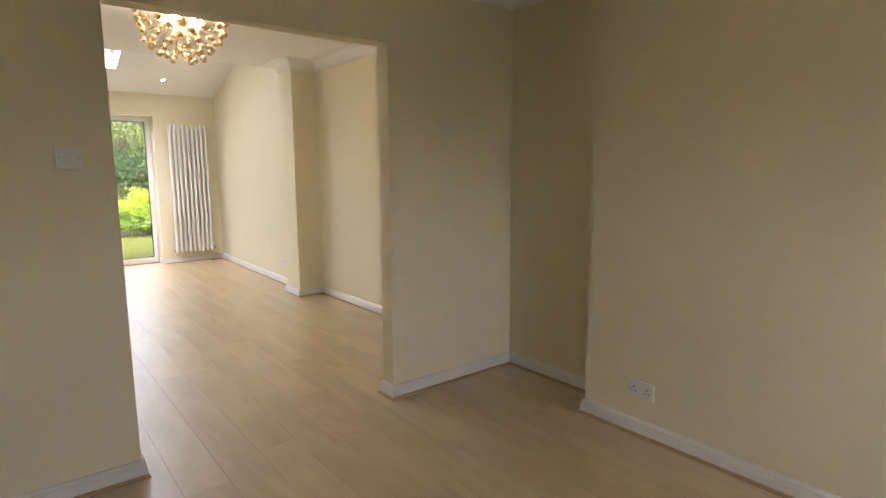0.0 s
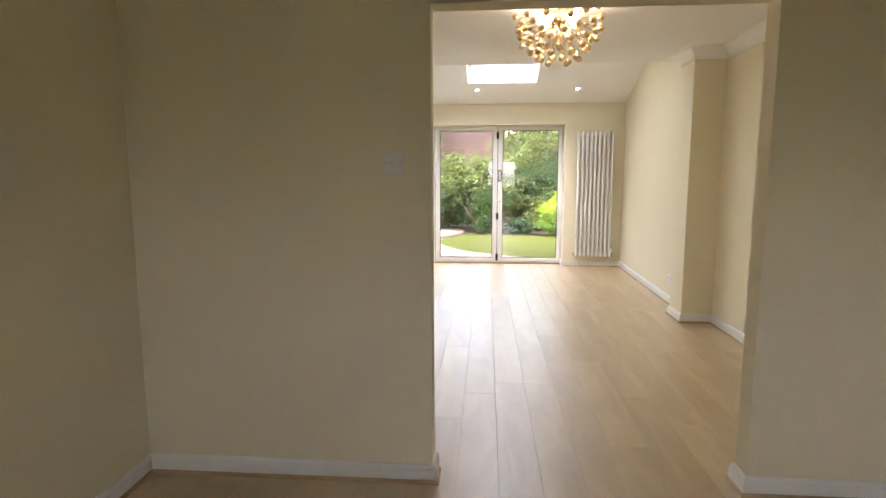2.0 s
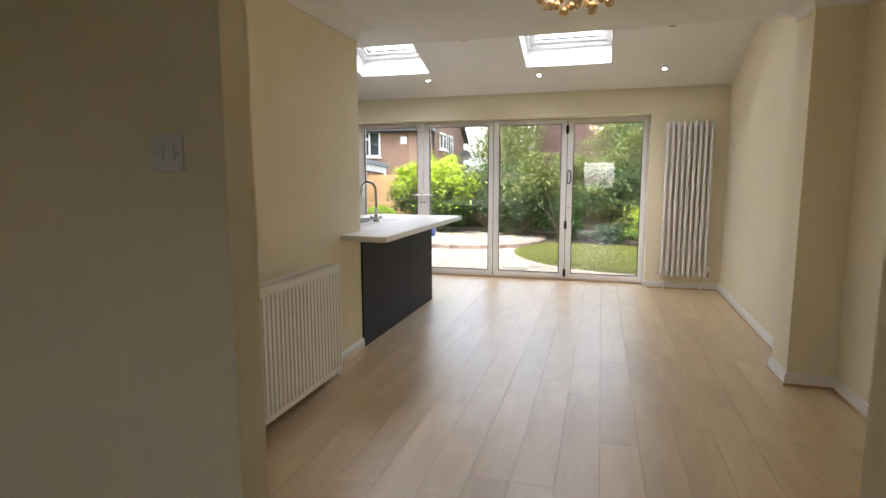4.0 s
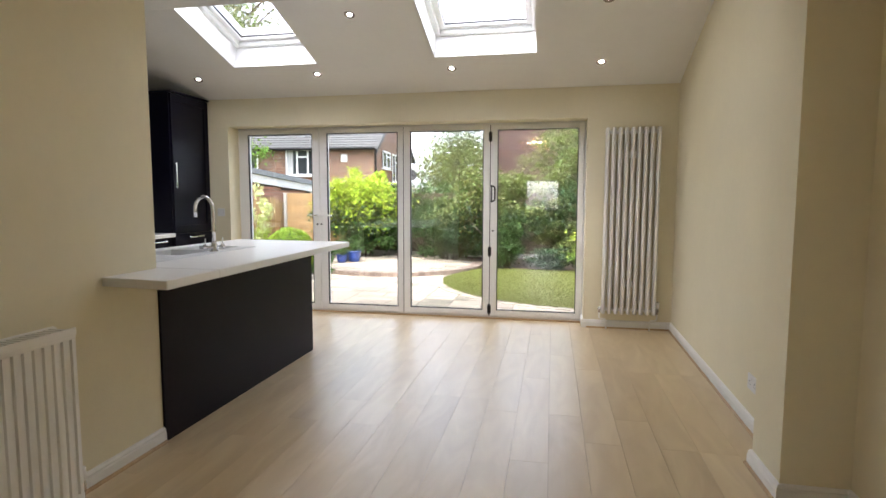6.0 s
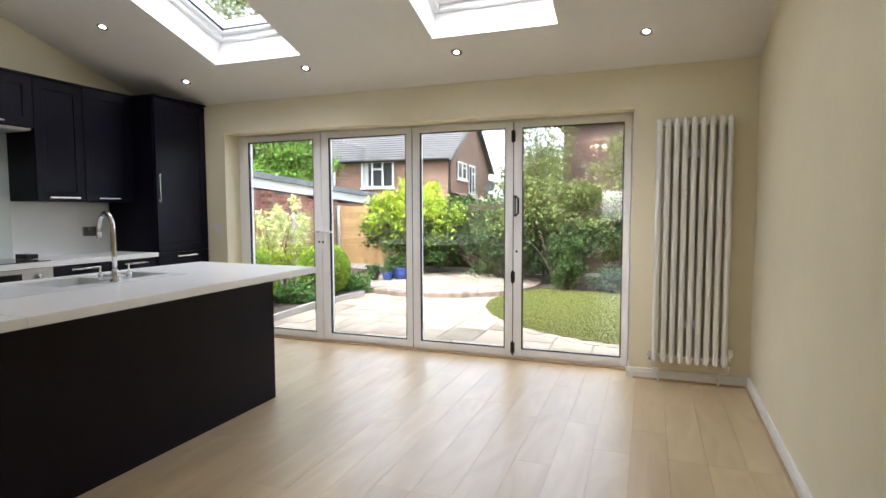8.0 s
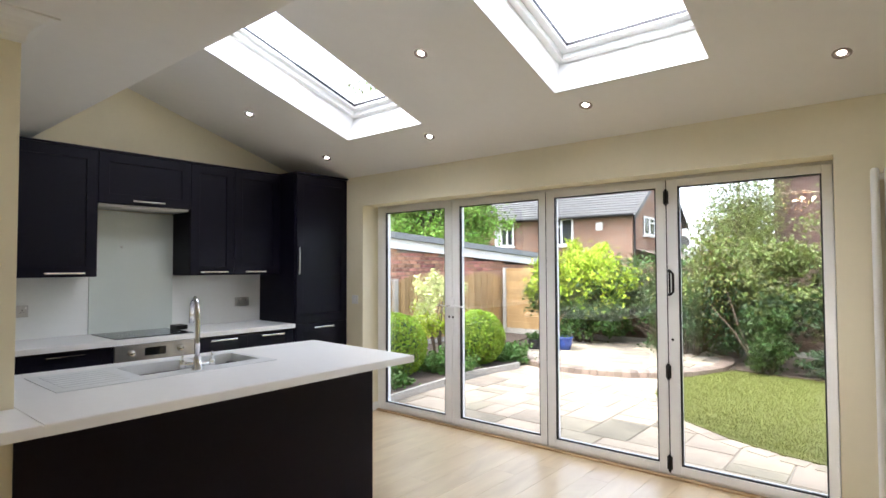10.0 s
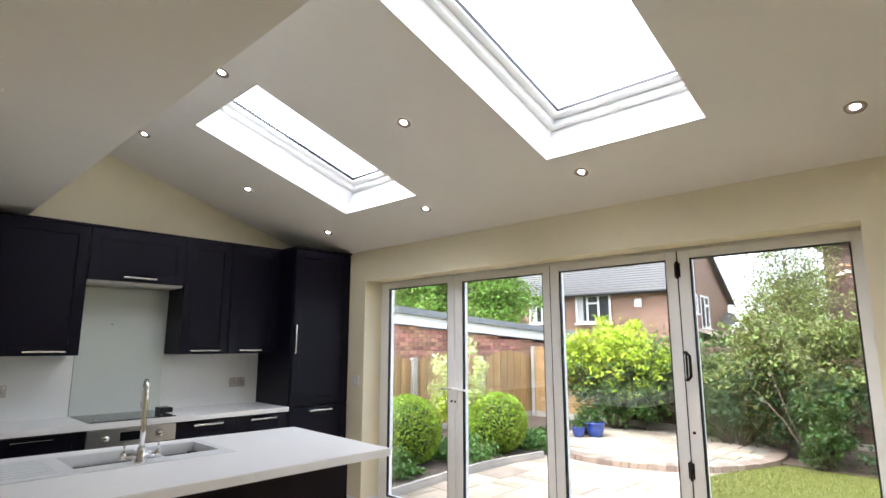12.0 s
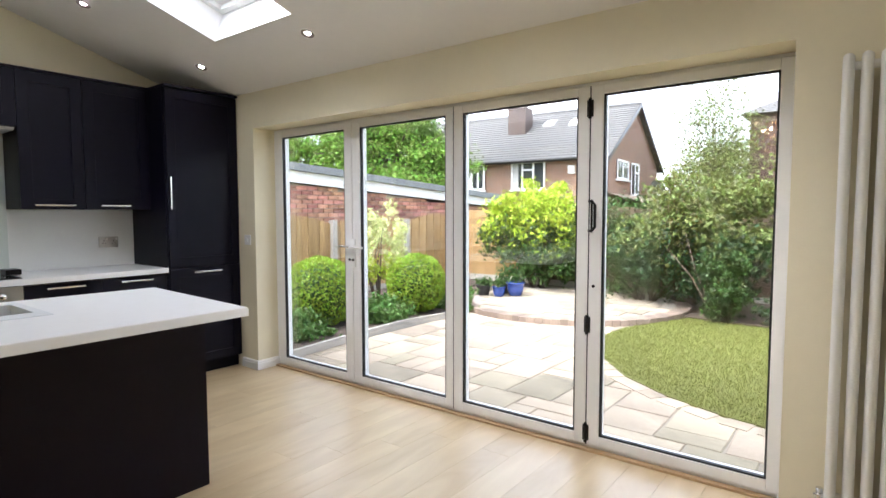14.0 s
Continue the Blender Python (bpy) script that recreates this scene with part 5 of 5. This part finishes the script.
def far_house():
    """A two-storey brick house; local x along its front (to the left is negative), local y into it."""
    ob = thing("brick_house", HC, "red brick house with a grey tiled gable roof and white windows", "house")
    eave, ridge, dep, left = 3.95 - G, 6.9 - G, 10.0, -17.0
    def P(name, bm, mat, parent=None, label=""):
        return part(name, moved(bm, HM), mat, parent or ob, label)
    body = bmesh.new()
    prof = [(0, 0), (dep, 0), (dep, eave), (dep / 2, ridge), (0, eave)]
    va = [body.verts.new((left, y, z)) for y, z in prof]
    vb = [body.verts.new((0, y, z)) for y, z in prof]
    body.faces.new(va[::-1])
    body.faces.new(vb)
    for i in range(5):
        j = (i + 1) % 5
        body.faces.new((va[i], va[j], vb[j], vb[i]))
    bmesh.ops.recalc_face_normals(body, faces=body.faces[:])
    P("wall", body, HOUSEB)
    t = (ridge - eave) / (dep / 2)
    for s in (0, 1):
        bm = bmesh.new()
        rows = 22
        f = lambda y: (y if s == 0 else dep - y)
        for k in range(rows):
            y0, y1 = -0.45 + (dep / 2 + 0.45) * k / rows, -0.45 + (dep / 2 + 0.45) * (k + 1) / rows
            z0, z1 = eave + y0 * t + 0.09, eave + y1 * t + 0.05
            q = [bm.verts.new(p) for p in ((left - 0.2, f(y0), z0), (0.25, f(y0), z0), (0.25, f(y1), z1), (left - 0.2, f(y1), z1), (left - 0.2, f(y0), z0 - 0.05), (0.25, f(y0), z0 - 0.05))]
            bm.faces.new((q[0], q[1], q[2], q[3]))
            bm.faces.new((q[4], q[5], q[1], q[0]))
        P("roof", bm, TILES)
        bm = bmesh.new()
        q = [bm.verts.new(p) for p in ((0.26, f(-0.5), eave - 0.5 * t - 0.12), (0.26, f(-0.5), eave - 0.5 * t + 0.10), (0.26, dep / 2, ridge + 0.12), (0.26, dep / 2, ridge - 0.10))]
        r = [bm.verts.new(p.co + Vector((0.05, 0, 0))) for p in q]
        bm.faces.new(q)
        bm.faces.new(r[::-1])
        for i in range(4):
            bm.faces.new((q[i], q[(i + 1) % 4], r[(i + 1) % 4], r[i]))
        P("bargeboard", bm, HARDW, label="dark bargeboard")
    P("gutter", rod((left, -0.48, eave - 0.16), (0.2, -0.48, eave - 0.16), 0.06, n=8), HARDW)
    P("ridge", rod((left - 0.2, dep / 2, ridge + 0.05), (0.25, dep / 2, ridge + 0.05), 0.12, n=8), TILES)
    def window(x0, x1, z0, z1, side, panes):
        """side 0: front wall (x range); side 1: gable wall (y range)"""
        w = P("window", box(x0, -0.05, z0, x1, 0.02, z1) if side == 0 else box(-0.02, x0, z0, 0.05, x1, z1), DARKGL)
        b = 0.09
        xs = [x0 + (x1 - x0) * k / panes for k in range(panes + 1)]
        bars = [(x - b / 2, x + b / 2, z0, z1) for x in xs] + [(x0, x1, z0 - b / 2, z0 + b / 2), (x0, x1, z1 - b / 2, z1 + b / 2), (xs[panes // 2], xs[min(panes // 2 + 1, panes)], z0 + (z1 - z0) * 0.68, z0 + (z1 - z0) * 0.75)]
        for k, (a0, a1, c0, c1) in enumerate(bars):
            P("frame", box(a0, -0.08 - 0.004 * k, c0, a1, -0.05, c1) if side == 0 else box(0.05, a0, c0, 0.08 + 0.004 * k, a1, c1), UPVC, w)
        P("sill", box(x0 - 0.1, -0.16, z0 - 0.12, x1 + 0.1, 0.0, z0 - 0.05) if side == 0 else box(0.0, x0 - 0.1, z0 - 0.12, 0.16, x1 + 0.1, z0 - 0.05), UPVC, w)
        if side == 0:
            P("curtain", box(x0 + 0.06, -0.054, z0 + 0.05, x0 + 0.35, -0.0505, z1 - 0.05), CURTAIN, w)
    for a in FRONT_WINDOWS:
        window(*a, 0, 3)
    for a in GABLE_WINDOWS:
        window(*a, 1, 2 if a[1] - a[0] > 1 else 1)
    P("alarm_box", box(*ALARM), GLOSSW, label="white alarm box")
    st = P("chimney", box(CHIM[0], 2.6, eave + 0.5, CHIM[1], 3.5, CHIM[2], 0.02), STACKB)
    for k in range(2):
        P("chimney_pot", moved(lathe([(0.14, 0), (0.11, 0.1), (0.11, 0.25), (0.13, 0.28)], 12), Matrix.Translation((CHIM[0] + 0.35 + 0.5 * k, 3.05, CHIM[2]))), DISH, st)
    for x0, x1, y0, y1 in ROOF_LIGHTS:
        bm = bmesh.new()
        zz = lambda y: eave + y * t + 0.14
        q = [bm.verts.new(p) for p in ((x0, y0, zz(y0)), (x1, y0, zz(y0)), (x1, y1, zz(y1)), (x0, y1, zz(y1)), (x0, y0, zz(y0) - 0.1), (x1, y0, zz(y0) - 0.1))]
        bm.faces.new(q[:4])
        bm.faces.new((q[4], q[5], q[1], q[0]))
        P("roof_light", bm, UPVC)
    P("downpipe", rod((0.06, 0.15, 0), (0.06, 0.15, eave - 0.1), 0.05, n=8), HARDW)
    P("downpipe", rod((0.09, 4.4, 0), (0.09, 4.4, eave - 0.3), 0.05, n=8), HARDW)
    # tiled lean-to on the gable side
    bm = bmesh.new()
    q = [bm.verts.new(p) for p in ((0.0, 0.3, 2.35), (0.0, 6.5, 2.35), (2.2, 6.5, 1.75), (2.2, 0.3, 1.75), (2.2, 0.3, 1.65), (2.2, 6.5, 1.65))]
    bm.faces.new(q[:4])
    bm.faces.new((q[3], q[2], q[5], q[4]))
    P("lean_to_roof", bm, EDGEB, label="low red tiled lean-to roof")
    P("lean_to_wall", box(0.0, 0.5, 0.0, 2.0, 6.3, 1.7), HOUSEB)
    P("satellite_dish", moved(lathe([(0.001, 0.0), (0.2, 0.02), (0.36, 0.07)], 20), Matrix.Translation((0.5, 7.9, 2.95)) @ Matrix.Rotation(radians(110), 4, "X")), DISH, label="grey satellite dish")
    P("dish_arm", rod((0.05, 8.2, 2.9), (0.5, 7.9, 2.95), 0.03, n=6), DISH)


FRONT_WINDOWS = [(-4.61, -2.89, 2.62, 3.88), (-7.25, -6.2, 2.65, 3.88), (-12.0, -10.4, 2.62, 3.88), (-4.61, -2.6, 0.6, 1.7)]
GABLE_WINDOWS = [(1.75, 3.6, 3.1, 3.95), (4.2, 5.6, 2.4, 3.95)]
ALARM = (-1.69, -0.12, 3.26, -1.38, 0.0, 3.63)
CHIM = (-6.2, -5.15, 7.1)
ROOF_LIGHTS = [(-4.45, -3.84, 3.3, 3.9), (-2.96, -2.3, 3.2, 3.8)]
far_house()


def second_house():
    ob = thing("brick_house", (1.0, 30.0, G), "dark red brick house half hidden behind trees", "house")
    x0, x1, y0, y1, e, r = -5.3, 6.0, 27.5, 35.0, 6.0, 8.2
    part("wall", box(x0, y0, G, x1, y1, e), DARKB, ob)
    bm = bmesh.new()
    q = [bm.verts.new(p) for p in ((x0 - 0.4, y0 - 0.4, e), (x1 + 0.4, y0 - 0.4, e), (x1 + 0.4, y1 + 0.4, e), (x0 - 0.4, y1 + 0.4, e), (x0 + 3.4, 31.2, r), (x1 - 3.4, 31.2, r))]
    for f in ((0, 1, 5, 4), (1, 2, 5), (2, 3, 4, 5), (3, 0, 4), (3, 2, 1, 0)):
        bm.faces.new([q[i] for i in f])
    part("roof", bm, TILES, ob)


second_house()

tree("tree", "bright spring-green tree behind the garage", (-16.0, 13.5, G), 6.3, (3.6, 3.2, 2.9), 48000, 0.075, BRIGHTL, 71, 0.2, clumps=260, tight=0.10)
tree("tree", "bright spring-green tree behind the garage", (-20.5, 10.5, G), 5.4, (3.0, 3.0, 2.4), 28000, 0.08, BRIGHTL, 72, 0.2, clumps=200, tight=0.10)
tree("tree", "tall green tree rising behind the garage", (-15.5, 15.0, G), 11.5, (4.2, 4.2, 3.0), 9000, 0.10, OLIVEL, 79, 0.26, clumps=150, tight=0.13)
tree("tree", "pale thin-leaved tree between the houses", (-7.2, 28.5, G), 5.0, (2.4, 2.2, 2.3), 5200, 0.07, OLIVEL, 73, 0.12, clumps=110, tight=0.16)
tree("tree", "tall thin-leaved tree between the houses", (-6.4, 25.5, G), 7.6, (1.9, 1.7, 3.2), 8500, 0.065, OLIVEL, 74, 0.07, tight=0.25)
tree("tree", "green tree in front of the dark brick house", (0.5, 14.0, G), 4.0, (2.2, 1.6, 1.7), 5500, 0.08, GREENL, 75, 0.12)
tree("tree", "pale tree standing far beyond the houses", (-9.5, 46.0, G), 7.6, (5.0, 5.0, 3.4), 7000, 0.13, OLIVEL, 76, 0.3)
tree("tree", "reddish-leaved tree overhanging the fence", (-0.25, 7.7, G), 3.35, (1.5, 0.9, 1.15), 7500, 0.04, OLIVEL, 77, 0.06, clumps=120, tight=0.12)
shrub("far_hedge", "green hedge beyond the fence", (-4.5, 11.5, G), (-4.5, 11.5, 0.9), (4.5, 0.8, 0.95), 9000, 0.06, GREENL, 140, 78, 0, category="hedge", shell=0.3)

# closing wall of our own roof over the extension
solid("roof_outer", join(box(-6.0, -10.9, 3.72, 0.5, EDGE - 0.2, 3.9)), TILES, "dark tiled roof over the older rooms", "roof", kind="structure")


# ---- floor boards (one by one) ----
floor = tagged(new("floor"), kind="structure", label="pale oak laminate floor boards laid towards the garden", category="floor")
part("underlay", join(box(-5.53, -6.03, -0.06, 0.3, 0.30, -0.012), box(-4.3, -10.6, -0.06, 0.3, -6.03, -0.012)), JOINT, floor)
W = 0.187
rng = random.Random(11)


def plank_mesh(w, length):
    bm = box(0.0005, 0.0003, -0.012, w - 0.0005, length - 0.0003, 0.0)
    bmesh.ops.bevel(bm, geom=[e for e in bm.edges if all(v.co.z > -0.001 for v in e.verts)], offset=0.0005, segments=1, affect="EDGES")
    return mesh_of("plank", bm, LAMINATE)


lengths = {}
col = 0
x = -1.523 - 22 * W
while x < 0.08:
    a, b = max(x, -5.53), min(x + W, 0.085)
    back = -4.9 if b < -3.7 else -10.55
    if b - a > 0.01:
        y = 0.19
        cut = rng.choice((0.35, 0.62, 0.88, 1.1, 1.285))
        while y > back:
            ln = cut if y > 0.18 else 1.285
            if b >= -3.7:
                ln = min(ln, round(y + 10.6, 3))
            key = (round(b - a, 3), ln)
            if key not in lengths:
                lengths[key] = plank_mesh(*key)
            piece("plank", lengths[key], floor, (a, y - ln, 0.0))
            y -= ln
    x += W

# ---- paving slabs (one by one) ----
patio = thing("patio", (-2.5, 2.0, G), "random-laid buff sandstone patio between house and lawn", "patio", kind="structure")
part("mortar_bed", prism([(-5.14, 0.30), (1.85, 0.30), (1.85, 1.6), (-1.5, 2.2), (-2.6, 4.2), (-5.05, 4.2)], G - 0.05, G + 0.004), MORTAR, patio)
rng = random.Random(23)
CELL = 0.205
nx, ny = 34, 19
taken = set()
slabs = {}


def slab_mesh(a, b):
    bm = box(0.007, 0.007, -0.03, a * CELL - 0.007, b * CELL - 0.007, 0.0)
    for v in bm.verts:
        v.co.x += rng.uniform(-0.006, 0.006)
        v.co.y += rng.uniform(-0.006, 0.006)
    bmesh.ops.bevel(bm, geom=[e for e in bm.edges if all(v.co.z > -0.001 for v in e.verts)], offset=0.006, segments=1, affect="EDGES")
    return mesh_of("slab", bm, STONE)


for j in range(ny):
    for i in range(nx):
        if (i, j) in taken:
            continue
        for a, b in rng.sample([(3, 2), (2, 3), (2, 2), (2, 1), (2, 2), (1, 2), (3, 1)], 7) + [(2, 1), (1, 2), (1, 1)]:
            cells = [(i + p, j + q) for p in range(a) for q in range(b)]
            if all(c not in taken and c[0] < nx and c[1] < ny for c in cells):
                taken.update(cells)
                x, y = -5.10 + i * CELL, 0.42 + j * CELL
                cx, cy = x + a * CELL / 2, y + b * CELL / 2
                corners = [(x + p * a * CELL, y + q * b * CELL) for p in (0, 1) for q in (0, 1)]
                if all(inside(*c, lawn_outline) or (Vector(c) - RC).length < RR - 0.1 for c in corners):
                    break
                if (a, b) not in slabs:
                    slabs[(a, b)] = [slab_mesh(a, b) for _ in range(2)]
                piece("slab", rng.choice(slabs[(a, b)]), patio, (x, y, G + 0.015 + rng.uniform(-0.002, 0.002)))
                break
# stone setts along the lawn's edge
fine = []
for (x0, y0), (x1, y1) in zip(edge, edge[1:]):
    n = max(1, round(math.hypot(x1 - x0, y1 - y0) / 0.2))
    fine += [(x0 + (x1 - x0) * k / n, y0 + (y1 - y0) * k / n) for k in range(n)]
sett = mesh_of("sett", box(-0.09, -0.075, -0.03, 0.09, 0.075, 0.0, 0.008), STONE)
for (x0, y0), (x1, y1) in zip(fine, fine[1:]):
    d = Vector((x1 - x0, y1 - y0)).normalized()
    c = Vector(((x0 + x1) / 2, (y0 + y1) / 2)) + Vector((d.y, -d.x)) * 0.07
    piece("sett", sett, patio, (c.x, c.y, G + 0.021), math.atan2(d.y, d.x))
# slabs of the raised patio
for i in range(-7, 7):
    for j in range(-7, 7):
        x, y = RC.x + (i + (j % 2) * 0.5) * 0.44, RC.y + j * 0.30
        if all((Vector((x + p * 0.44, y + q * 0.30)) - RC).length < RR - 0.17 for p in (0, 1) for q in (0, 1)):
            if "r" not in slabs:
                bm = box(0.006, 0.006, -0.02, 0.434, 0.294, 0.0, 0.004)
                slabs["r"] = mesh_of("slab", bm, STONE)
            piece("slab", slabs["r"], rp, (x, y, RZ))

# garage bricks above the fence line
gb = mesh_of("brick", box(0.0, 0.005, 0.005, 0.03, 0.220, 0.070, 0.004), GBRICK)
rest = []
count = 0
for r in range(14):
    z = 1.05 + r * 0.075
    y = 0.6 + (0.1125 if r % 2 else 0.0)
    while y < Y1 - 0.2:
        if z + 0.07 < gz(y + 0.11) - 0.31:
            if count < 300 and y < 6.9:
                piece("brick", gb, gar, (-8.03, y, z))
                count += 1
            else:
                rest.append((y, z))
        y += 0.225
verts, faces = [], []
for y, z in rest:
    k = len(verts)
    verts += [(-8.0, y + 0.005, z + 0.005), (-8.0, y + 0.22, z + 0.005), (-8.0, y + 0.22, z + 0.07), (-8.0, y + 0.005, z + 0.07), (-8.03, y + 0.005, z + 0.005), (-8.03, y + 0.22, z + 0.005), (-8.03, y + 0.22, z + 0.07), (-8.03, y + 0.005, z + 0.07)]
    faces += [(k, k + 1, k + 2, k + 3), (k, k + 4, k + 5, k + 1), (k + 1, k + 5, k + 6, k + 2), (k + 3, k + 2, k + 6, k + 7), (k, k + 3, k + 7, k + 4)]
tagged(raw("far_bricks", verts, faces, GBRICK, gar), kind="stuff")
